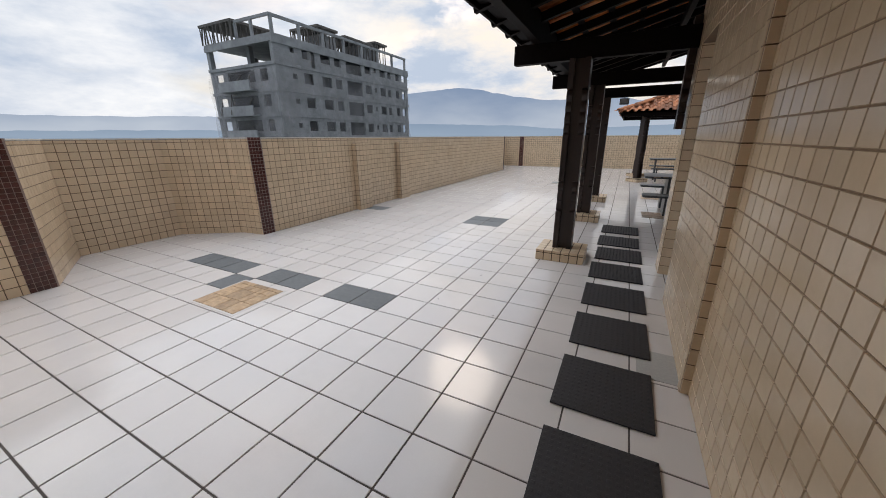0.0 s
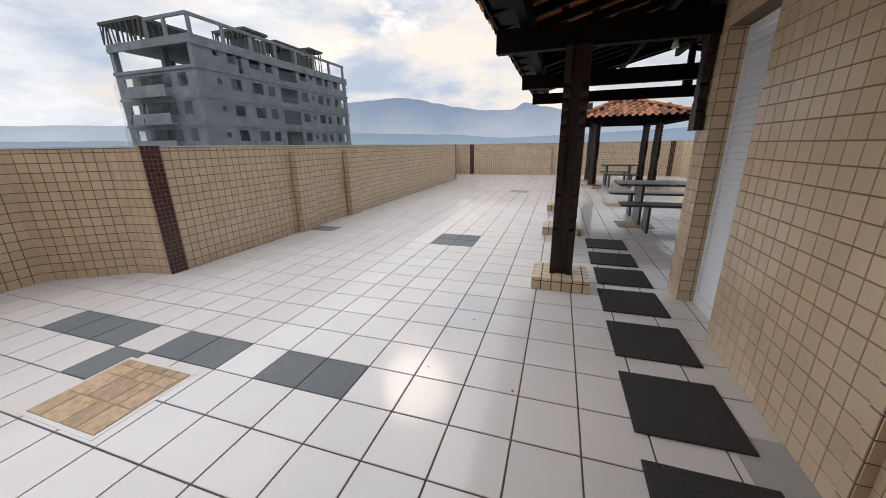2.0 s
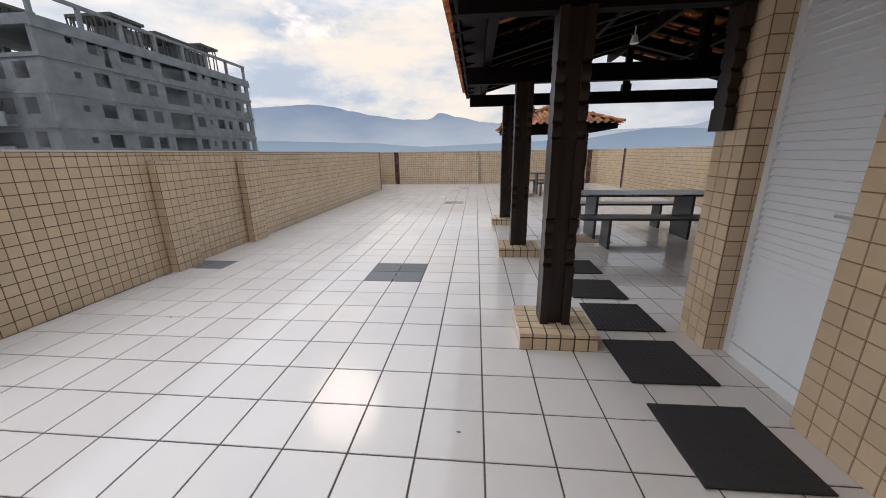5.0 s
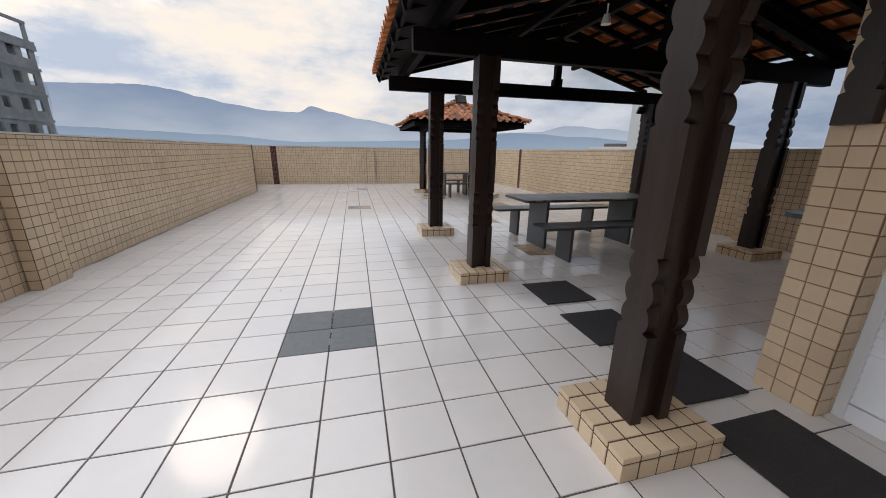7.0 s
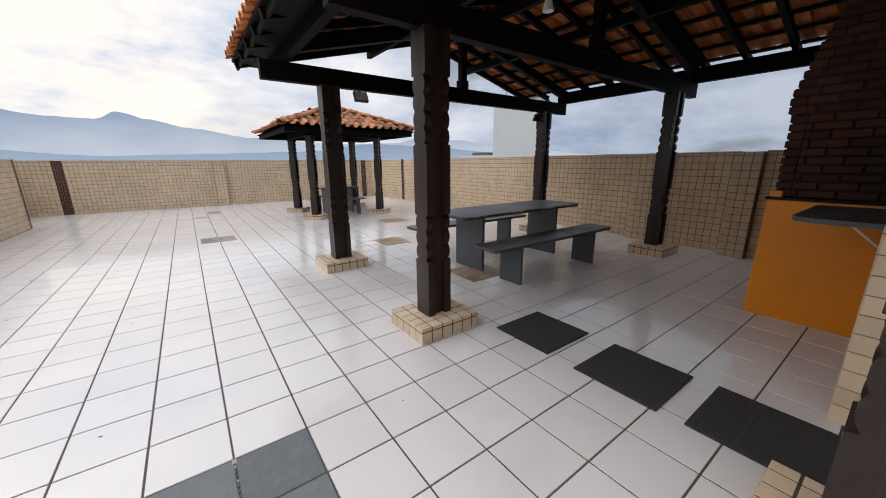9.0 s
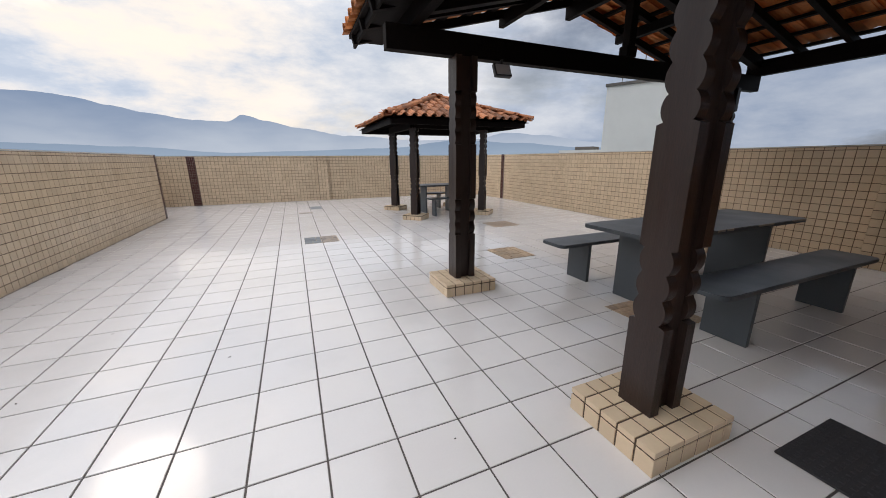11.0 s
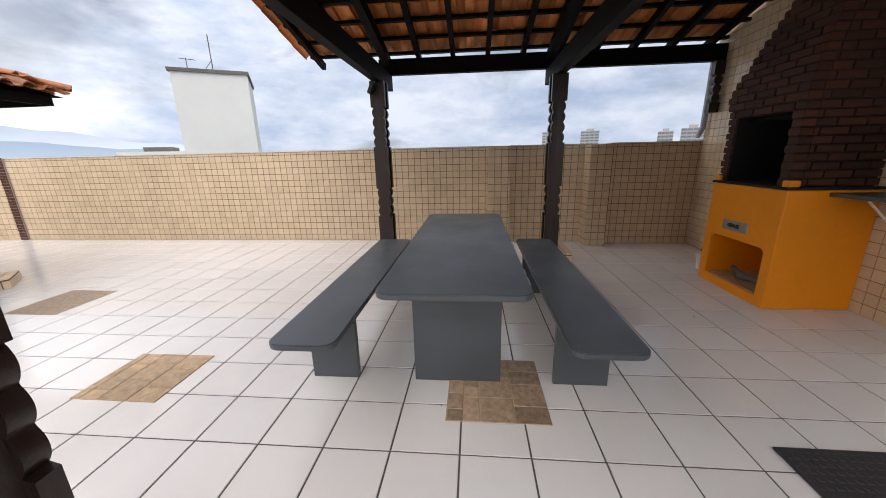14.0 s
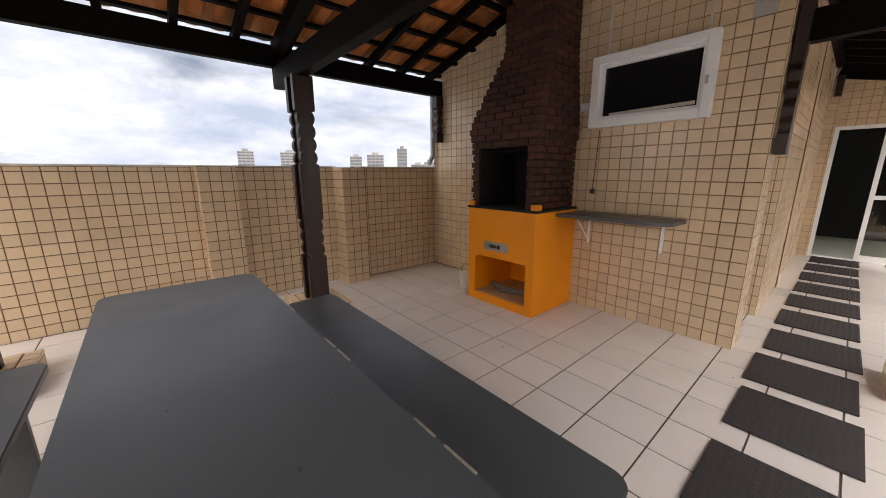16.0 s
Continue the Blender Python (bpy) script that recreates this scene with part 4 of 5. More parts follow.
def stone_table(name, label, cat, x0, y0, x1, y1, z, legs, leg_w, group="", r=0.07, thick=0.035):
    cx, cy = (x0 + x1) / 2, (y0 + y1) / 2
    ob = thing(name, label, cat, group, (cx, cy, 0))
    inv = Matrix.Translation((-cx, -cy, 0))
    top = "tabletop" if cat == "table" else "seat"
    for nm, bm in [(top, slab(x0, y0, x1, y1, z - thick, z, r))] + [("leg", boxed(lx - 0.02, cy - leg_w / 2, 0.0, lx + 0.02, cy + leg_w / 2, z - thick - 0.001, 0.004)) for lx in legs]:
        bmesh.ops.transform(bm, matrix=inv, verts=bm.verts)
        part(nm, bm, M_TABLE, ob)
    return ob


main_table = stone_table("stone_table", "long dark grey stone slab table with rounded corners", "table", 2.84, 2.00, 5.12, 2.76, 0.745, (3.25, 4.72), 0.53)
b1 = stone_table("stone_bench", "long dark grey stone bench with rounded corners", "bench", 2.83, 2.98, 5.10, 3.34, 0.465, (3.25, 4.70), 0.30, "benches at the long table")
b2 = stone_table("stone_bench", "long dark grey stone bench with a chipped edge", "bench", 2.82, 1.45, 5.10, 1.82, 0.470, (3.25, 4.70), 0.32, "benches at the long table")
gt = stone_table("stone_table", "small dark grey stone slab table under the gazebo", "table", GX - 0.55, GY - 0.32, GX + 0.55, GY + 0.32, 0.715, (GX - 0.36, GX + 0.36), 0.42, r=0.04)
for s in (-1, 1):
    stone_table("stone_bench", "short dark grey stone bench under the gazebo", "bench", GX - 0.5, GY + s * 0.66 - 0.15, GX + 0.5, GY + s * 0.66 + 0.15, 0.44, (GX - 0.33, GX + 0.33), 0.22, "benches under the gazebo", r=0.04)

# paint worn off the long table's edge
tx, ty = 3.98, 2.38
x = 2.98
rnd_e = random.Random(4)
while x < 5.0:
    w = rnd_e.uniform(0.05, 0.30)
    if rnd_e.random() < 0.72:
        c = part("chipped_edge", boxed(x - tx, 1.998 - ty, 0.728, min(x + w, 5.04) - tx, 2.006 - ty, 0.7452), M_CHIP, main_table, "bare chipped edge")
    x += w + rnd_e.uniform(0.0, 0.10)

# dry leaf bits and dirt on the tiles
bm = bmesh.new()
rnd_l = random.Random(8)
for k in range(46):
    x, y = rnd_l.uniform(-2.2, 6.4), rnd_l.uniform(-4.5, 9.5)
    if x > 2.9 and y < -0.8:
        continue
    s = rnd_l.uniform(0.006, 0.016)
    a0 = rnd_l.uniform(0, 6.28)
    v = [bm.verts.new((x + s * f * math.cos(a0 + q), y + s * f * 0.6 * math.sin(a0 + q), 0.0025 + 0.003 * (i % 2))) for i, (q, f) in enumerate(((0, 1.3), (1.1, .8), (2.4, .9), (3.3, 1.2), (4.6, .7)))]
    bm.faces.new(v)
tagged(part("leaf_litter", bm, M_TIMBER), "scattered tiny dry leaf bits on the tiles", "litter", "", "stuff")

# leaf bits on the tabletop
bm = bmesh.new()
for x, y, s in ((3.25, 2.30, .010), (3.70, 2.52, .008), (3.45, 2.14, .007), (4.35, 2.2, .009), (4.8, 2.6, .008), (3.95, 2.66, .006)):
    v = [bm.verts.new((x + s * f * math.cos(q), y + s * f * 0.7 * math.sin(q), 0.7462 + 0.002 * (i % 2))) for i, (q, f) in enumerate(((0, 1.3), (1.1, .8), (2.4, .9), (3.3, 1.2), (4.6, .7)))]
    bm.faces.new(v)
tagged(part("table_litter", bm, M_BLACK), "a few dark leaf bits on the tabletop", "litter", "", "stuff")


# dirt gathered along the feet of the walls
def dirt_line(a, b, seed):
    rnd_d = random.Random(seed)
    a, b = Vector((*a, 0.0022)), Vector((*b, 0.0022))
    u = (b - a).normalized()
    n = Vector((-u.y, u.x, 0))
    bm = bmesh.new()
    steps = int((b - a).length / 0.06)
    prev = None
    for k in range(steps + 1):
        q = a.lerp(b, k / steps)
        w = max(0.004, 0.016 + 0.016 * noise.noise((k * 0.13, seed, 0)) + rnd_d.uniform(-.006, .006))
        row = (bm.verts.new(q + n * 0.004), bm.verts.new(q + n * w), )
        if prev:
            bm.faces.new((prev[0], row[0], row[1], prev[1]))
        prev = row
    bm.normal_update()
    for f in bm.faces:
        if f.normal.z < 0:
            f.normal_flip()
    tagged(part("dirt_line", bm, M_DIRT), "dark dirt and leaf dust along the wall's foot", "dirt", "", "stuff")


dirt_line((6.97, 2.06), (7.02, 10.7), 1)
dirt_line((6.75, WY), (6.75, 0.31), 2)
dirt_line((6.88, 0.62), (6.88, 1.73), 3)
dirt_line((5.30, WY), (6.75, WY), 4)
dirt_line((-2.60, 10.45), (-2.56, 2.12), 5)
dirt_line((-2.56, 0.17), (-2.56, -1.88), 6)

# ---- barbecue ----
QX0, QX1, QY1, QZ = 4.38, 5.27, -0.235, 1.035
bbq = thing("barbecue", "orange painted masonry barbecue with a dark brick hood", "barbecue", at=((QX0 + QX1) / 2, (WY + QY1) / 2, 0))
BX, BY = (QX0 + QX1) / 2, (WY + QY1) / 2


def rel(bm):
    bmesh.ops.transform(bm, matrix=Matrix.Translation((-BX, -BY, 0)), verts=bm.verts)
    return bm


y_b = WY + 0.005
OX0, OX1, OZ0, OZ1 = 4.48, 5.16, 0.09, 0.52
for nm, q in (("base_pier", (QX0, y_b, 0, OX0, QY1, QZ, 0.012)), ("base_pier", (OX1, y_b, 0, QX1, QY1, QZ, 0.012)), ("base_lintel", (OX0 - .012, y_b, OZ1, OX1 + .012, QY1 - .0005, QZ - .001, 0.002)),
              ("base_plinth", (OX0 - .012, y_b, 0.0, OX1 + .012, QY1 - .0005, OZ0, 0.004)), ("base_back", (OX0 - .002, y_b, OZ0, OX1 + .002, y_b + 0.06, OZ1, 0))):
    part(nm, rel(boxed(*q)), M_ORANGE, bbq)
bm = bmesh.new()
for cx, cz, sx, sz in ((OX0, OZ1, 1, -1), (OX1, OZ1, -1, -1)):
    o = [(cx, cz)] + [(cx + sx * 0.06 * (1 - math.sin(radians(q))), cz + sz * 0.06 * (1 - math.cos(radians(q)))) for q in range(0, 91, 15)]
    lo = [bm.verts.new((px, QY1 - 0.003, pz)) for px, pz in o]
    hi = [bm.verts.new((px, QY1 - 0.30, pz)) for px, pz in o]
    bm.faces.new(lo)
    bm.faces.new(hi[::-1])
    for i in range(len(o)):
        bm.faces.new((lo[i], lo[(i + 1) % len(o)], hi[(i + 1) % len(o)], hi[i]))
bmesh.ops.recalc_face_normals(bm, faces=bm.faces)
part("arch_corner", rel(bm), M_ORANGE, bbq)
part("ash_floor", rel(boxed(OX0, y_b + .06, OZ0 + .001, OX1, QY1 - .02, OZ0 + .012)), M_TAN, bbq, "ash-stained brown floor of the opening")
part("hearth_slab", rel(boxed(QX0 - 0.01, y_b, QZ + .001, QX1 + 0.005, QY1 + 0.012, QZ + 0.022, 0.004)), M_SOOT, bbq, "sooty black hearth slab")
for x in (QX0 + 0.005, QX1 - 0.075):
    part("corner_block", rel(boxed(x, QY1 - 0.09, QZ + 0.023, x + 0.07, QY1 - 0.005, QZ + 0.075, 0.006)), M_ORANGE, bbq)
pl_ = part("plate", rel(boxed(4.70, QY1 - .002, 0.60, 5.02, QY1 + 0.006, 0.695, 0.003)), M_STEEL, bbq, "small steel maker's plate")
bm = bmesh.new()
for x0, x1, z0, z1 in ((4.80, 4.84, .628, .668), (4.846, 4.875, .632, .664), (4.88, 4.93, .628, .668), (4.936, 4.95, .632, .664)):
    box(bm, x0, QY1 + .006, z0, x1, QY1 + .008, z1)
part("plate_lettering", rel(bm), M_BLACK, pl_)
# charcoal sticks left in the opening
fw = thing("firewood", "short sticks of firewood in the barbecue's lower opening", "firewood", at=(4.85, -0.42, OZ0 + 0.012))
for k in range(4):
    part("stick", tube(bmesh.new(), [(-0.18 + .07 * k, -0.08 + .03 * k, 0.03), (0.02 + .07 * k, 0.05 - .03 * k, 0.035 + .02 * (k % 2))], 0.025, 7), M_TIMBER, fw)

# brick hood: each course is narrower than the one below, bricks laid in bond
HB0, HB1, HTOP = QZ + 0.024, 1.84, 3.7
FO0, FO1, FZ1 = 4.54, 5.15, 1.68      # fire opening
COURSE = 0.066


def hood_plan(z):
    if z < HB1:
        g = 0.02 if z > HB1 - 0.14 else 0.0
        return 4.43 - g, 5.26 + g, QY1 - 0.03 + g
    f = min(1.0, (z - HB1) / 0.70)
    return 4.41 + 0.06 * f, 5.28 - 0.28 * f, (QY1 - 0.01) - 0.20 * f


MORT = bmesh.new()
BR = {}


def brick(w, d, h):
    key = (round(w, 2), round(d, 2))
    if key not in BR:
        bm = boxed(0, 0, 0, max(w, .02), d, h, 0.0)
        bmesh.ops.bevel(bm, geom=[e for e in bm.edges], offset=0.004, segments=1, affect="EDGES")
        me = bpy.data.meshes.new("brick")
        bm.to_mesh(me)
        bm.free()
        me.materials.append(M_BRICK)
        BR[key] = me
    return BR[key]


z, row = HB0, 0
BL = 0.215
while z < HTOP - COURSE:
    x0, x1, yf = hood_plan(z)
    open_here = z + COURSE < FZ1
    # sooty core
    if open_here:
        box(MORT, x0 + .03, y_b, z, FO0 - .002, yf - .012, z + COURSE)
        box(MORT, FO1 + .002, y_b, z, x1 - .03, yf - .012, z + COURSE)
        box(MORT, FO0 - .002, y_b, z, FO1 + .002, y_b + .05, z + COURSE)
    else:
        box(MORT, x0 + .012, y_b, z, x1 - .012, yf - .012, z + COURSE)
    ranges = [(x0, FO0), (FO1, x1)] if open_here else [(x0, x1)]
    for a0, a1 in ranges:
        x = a0 - (BL / 2 if row % 2 else 0)
        while x < a1 - 0.02:
            b0, b1 = max(x, a0), min(x + BL - 0.012, a1)
            if b1 - b0 > 0.025:
                ob = new("brick", brick(b1 - b0, 0.10, COURSE - 0.012))
                ob.parent = bbq
                ob.matrix_world = pose(b0, yf - 0.10 + random.uniform(-.002, .003), z + 0.006, 0, 0, random.uniform(-.6, .6))
            x += BL
    for side in (0, 1):
        yy = y_b + 0.001
        lim = yf - 0.102
        y = yy - (BL / 2 if row % 2 == 0 else 0)
        while y < lim - 0.02:
            b0, b1 = max(y, yy), min(y + BL - 0.012, lim)
            if b1 - b0 > 0.025:
                ob = new("brick", brick(b1 - b0, 0.10, COURSE - 0.012))
                ob.parent = bbq
                ob.matrix_world = pose(x0 + 0.10 if side == 0 else x1, b0, z + 0.006, 0, 0, 90) 
            y += BL
    z += COURSE
    row += 1
tagged(part("mortar_core", rel(MORT), M_MORTAR, bbq), "dark mortar behind the bricks", "", "", "stuff")
for q in ((FO0 + .001, y_b + .061, HB0 + .002, FO0 + .006, QY1 - .05, FZ1 - .03), (FO1 - .006, y_b + .061, HB0 + .002, FO1 - .001, QY1 - .05, FZ1 - .03), (FO0 + .007, y_b + .061, FZ1 - .055, FO1 - .007, QY1 - .13, FZ1 - .05)):
    part("soot_lining", rel(boxed(*q)), M_SOOT, bbq)
part("soot_lining", rel(boxed(FO0, y_b + .051, HB0 + .001, FO1, y_b + .06, FZ1 - .01)), M_SOOT, bbq)

# shelf on brackets
shelf = thing("stone_shelf", "dark grey stone shelf on white steel brackets", "shelf", at=(3.85, WY, 1.0))
bm = prism(bmesh.new(), [(4.375, WY + .006), (4.375, WY + 0.40), (3.52, WY + 0.40), (3.44, WY + 0.37), (3.40, WY + 0.30), (3.39, WY + .006)], 0.985, 1.015)
bmesh.ops.transform(bm, matrix=Matrix.Translation((-3.85, -WY, -1.0)), verts=bm.verts)
part("shelf_slab", bm, M_TABLE, shelf)
for x in (3.55, 4.22):
    bm = bmesh.new()
    box(bm, x - .012, WY + .006, 0.70, x + .012, WY + .014, 0.984)
    box(bm, x - .012, WY + .014, 0.976, x + .012, WY + 0.30, 0.984)
    if x > 4:
        beam(bm, (x, WY + .02, 0.74), (x, WY + .26, 0.962), 0.012, 0.012, 0)
    bmesh.ops.transform(bm, matrix=Matrix.Translation((-3.85, -WY, -1.0)), verts=bm.verts)
    part("bracket", bm, M_WHITE, shelf, "white steel angle bracket")

# cables, box and plug on the tiled wall
cable = thing("hanging_cable", "thin black cable with a plug hanging on the wall", "cable", at=(4.20, WY, 1.5))
part("wire", tube(bmesh.new(), [(0.0, 0.012, 0.30), (0.01, 0.014, 0.0), (0.02, 0.016, -0.26)], 0.004, 6), M_BLACK, cable)
part("plug", boxed(0.0, 0.006, -0.30, 0.04, 0.03, -0.255, 0.004), M_BLACK, cable)
for x, z0, z1 in ((4.18, 2.39, 3.3), (3.42, 2.39, 3.3)):
    c = thing("cable_conduit", "thin pale plastic conduit up the tiled wall", "conduit", "conduits over the window", (x, WY, z0))
    part("duct", boxed(-0.009, 0.005, 0.0, 0.009, 0.018, z1 - z0), M_CAP, c)
bx = thing("junction_box", "small white junction box beside the window", "box", at=(4.36, WY, 2.03))
part("case", boxed(-.04, .006, -.035, .04, .04, .035, .004), M_WHITE, bx)
pt = thing("cement_mark", "old grey cement patch high on the tiled wall", "patch", at=(3.12, WY, 2.52))
part("smear", prism(bmesh.new(), [(-.07, .006), (.06, .006), (.06, .009), (-.07, .009)], -.06, .10), M_RENDER, pt)
# bucket beside the barbecue
bucket = thing("bucket", "small pale plastic bucket beside the barbecue", "bucket", at=(5.50, -0.44, 0))
bm = bmesh.new()
bmesh.ops.create_cone(bm, cap_ends=True, segments=20, radius1=0.075, radius2=0.095, depth=0.19, matrix=Matrix.Translation((0, 0, 0.095)))
bmesh.ops.create_cone(bm, cap_ends=True, segments=20, radius1=0.10, radius2=0.10, depth=0.015, matrix=Matrix.Translation((0, 0, 0.185)))
part("pail", bm, M_PALE, bucket)
part("handle", tube(bmesh.new(), [(0.09 * math.cos(radians(q)), 0, 0.19 + 0.11 * math.sin(radians(q))) for q in range(0, 181, 20)], 0.004, 6), M_BLACK, bucket)


# ---- floodlight and lamp on the pavilion ----
def floodlight(x, y, z, rz):
    f = thing("floodlight", "small black floodlight on a pavilion beam", "lamp", "floodlights", (x, y, z), rz)
    part("case", box(bmesh.new(), -0.09, -0.02, -0.065, 0.09, 0.022, 0.065, 0.008), M_BLACK, f).matrix_basis = pose(0, 0, 0, -25, 0, 0)
    part("lens", boxed(-0.076, -0.024, -0.052, 0.076, -0.021, 0.052), M_LAMPGLASS, f).matrix_basis = pose(0, 0, 0, -25, 0, 0)
    part("bracket", box(bmesh.new(), -0.01, 0.0, 0.03, 0.01, 0.05, 0.10, 0.002), M_BLACK, f)
    return f


floodlight(2.28, 3.39, 2.17, 0)
floodlight(5.86, 3.52, 2.17, 180)
cl = thing("ceiling_lamp", "white lamp holder hanging from a roof beam", "lamp", at=(3.2, 1.28, 2.72))
bm = bmesh.new()
bmesh.ops.create_cone(bm, cap_ends=True, segments=16, radius1=0.05, radius2=0.03, depth=0.09)
part("holder", bm, M_WHITE, cl)
part("rod", tube(bmesh.new(), [(0, 0, 0.04), (0, 0, 0.14)], 0.008, 6), M_WHITE, cl)


# ---- patches in the floor ----
def patch(name, label, p, material, pieces=0, rim=None, z=0.002):
    x0, y0, x1, y1 = p
    ob = thing(name, label, "floor patch", "", ((x0 + x1) / 2, (y0 + y1) / 2, 0))
    w, d = x1 - x0, y1 - y0
    if rim:
        part("rim", boxed(-w / 2, -d / 2, -0.003, w / 2, d / 2, z), rim, ob)
        w, d = w - 0.05, d - 0.05
    part("bed", boxed(-w / 2, -d / 2, -0.003, w / 2, d / 2, z + 0.001), M_PATCH if not pieces else M_JOINT, ob)
    if pieces:
        rnd = random.Random(5)
        ys = -d / 2
        while ys < d / 2 - 0.02:
            hh = min(rnd.choice((0.09, 0.12, 0.19)), d / 2 - ys)
            xs = -w / 2
            while xs < w / 2 - 0.02:
                ww = min(rnd.choice((0.09, 0.13, 0.19)), w / 2 - xs)
                t_ = new("stone", tile_mesh(ww - 0.006, hh - 0.006, 0.003, material, "stone"))
                t_.parent = ob
                t_.matrix_basis = pose(xs, ys, z + 0.001)
                xs += ww
            ys += hh
    else:
        ob.children[-1].data.materials[0] = material
    return ob


patch("floor_patch", "square of irregular tan ceramic pieces with a white rim", PATCH[0], M_TAN, 1, M_FLOOR)
patch("floor_patch", "square of mottled brown ceramic pieces under the table", PATCH[1], M_BROWNSTONE, 1)
patch("floor_patch", "square of tan ceramic pieces in the white floor", PATCH[2], M_TAN, 1)
X3 = PATCH[3][0] + 0.27
patch("floor_patch", "square of worn dark slate pieces in the white floor", PATCH[3][:2] + (X3, PATCH[3][3]), M_SLATE, 1)
patch("floor_patch", "square of worn broken cement pieces in the white floor", (X3 + 0.01,) + PATCH[3][1:], M_PATCH, 1)
patch("floor_patch", "worn dark cement patch in the white floor", PATCH[4], M_PATCH)
patch("floor_patch", "small dark slate patch in the white floor", PATCH[5], M_SLATE)
patch("floor_patch", "dull cement patch beside the gazebo", PATCH[6], M_BROWNSTONE)
pt = patch("floor_patch", "bare olive cement patch at the wall's foot", (2.72, -3.32, 2.955, -2.98), M_RENDER)

# broken pale joint between the slate tiles
rnd_j = random.Random(2)
joint = thing("joint_filler", "crumbling pale mortar in the joint of the slate tiles", "joint", at=(T, T, 0))
for k in range(22):
    y = -T + 2 * T * k / 22
    w = rnd_j.uniform(0.003, 0.008)
    part("crumb", boxed(-w + rnd_j.uniform(-.003, .003), y, -0.003, w, y + rnd_j.uniform(.012, .034), rnd_j.uniform(0.0005, 0.002)), M_CHIP if rnd_j.random() < .55 else M_GROUT, joint)

# ---- outside: city, towers, hills ----
tagged(part("ground", boxed(-4000, -4000, -46, 4000, 4000, -45), M_GROUND), "flat hazy lowland far below the terrace", "ground", "", "structure")


# concrete tower under construction
CX0, CY0, CX1, CY1 = -49.5, 26.4, -36.5, 55.5
ROOF = 13.35
STOREY = 2.95
tower = thing("unfinished_tower", "grey concrete apartment tower under construction with open top floor", "building", at=(0, 0, -45))
tower.matrix_world = Matrix()
zs = [ROOF - STOREY * k for k in range(0, 9)]
for k, z in enumerate(zs):
    part("floor_slab", boxed(CX0 - 0.15, CY0 - 0.15, z - 0.35, CX1 + 0.15, CY1 + 0.15, z), M_CONCRETE, tower)
# solid blocks coloured dark, standing for the shade inside the open floors
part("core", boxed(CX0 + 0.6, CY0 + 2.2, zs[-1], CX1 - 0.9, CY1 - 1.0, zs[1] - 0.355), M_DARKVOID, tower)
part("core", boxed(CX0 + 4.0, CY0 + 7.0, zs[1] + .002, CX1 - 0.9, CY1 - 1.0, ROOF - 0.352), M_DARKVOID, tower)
part("lower_body", boxed(CX0, CY0, -45, CX1, CY1, zs[-1] - 0.36), M_CONCRETE2, tower)
rnd = random.Random(11)


def facade(axis, const, lo, hi, z0, z1, openings, thick, outward):
    """One wall skin with window openings through it, along x or y."""
    us = sorted({lo, hi, *(o[0] for o in openings), *(o[1] for o in openings)})
    vz = sorted({z0, z1, *(z0 + o[2] for o in openings), *(z0 + o[3] for o in openings)})
    bm = bmesh.new()
    made = {}

    def vert(u, z, d):
        if (u, z, d) not in made:
            c = const - d * thick * outward
            made[u, z, d] = bm.verts.new((c, u, z) if axis == "y" else (u, c, z))
        return made[u, z, d]
    solid = {}
    for i in range(len(us) - 1):
        for k in range(len(vz) - 1):
            cu, cz = (us[i] + us[i + 1]) / 2, (vz[k] + vz[k + 1]) / 2
            solid[i, k] = not any(o[0] < cu < o[1] and z0 + o[2] < cz < z0 + o[3] for o in openings)
    for (i, k), on in solid.items():
        if not on:
            continue
        q = ((us[i], vz[k]), (us[i + 1], vz[k]), (us[i + 1], vz[k + 1]), (us[i], vz[k + 1]))
        for d in (0, 1):
            bm.faces.new([vert(u, z, d) for u, z in q])
        for a, b, (di, dk) in ((0, 1, (0, -1)), (1, 2, (1, 0)), (2, 3, (0, 1)), (3, 0, (-1, 0))):
            if not solid.get((i + di, k + dk), False):
                bm.faces.new((vert(*q[a], 0), vert(*q[b], 0), vert(*q[b], 1), vert(*q[a], 1)))
    bmesh.ops.recalc_face_normals(bm, faces=bm.faces)
    return bm


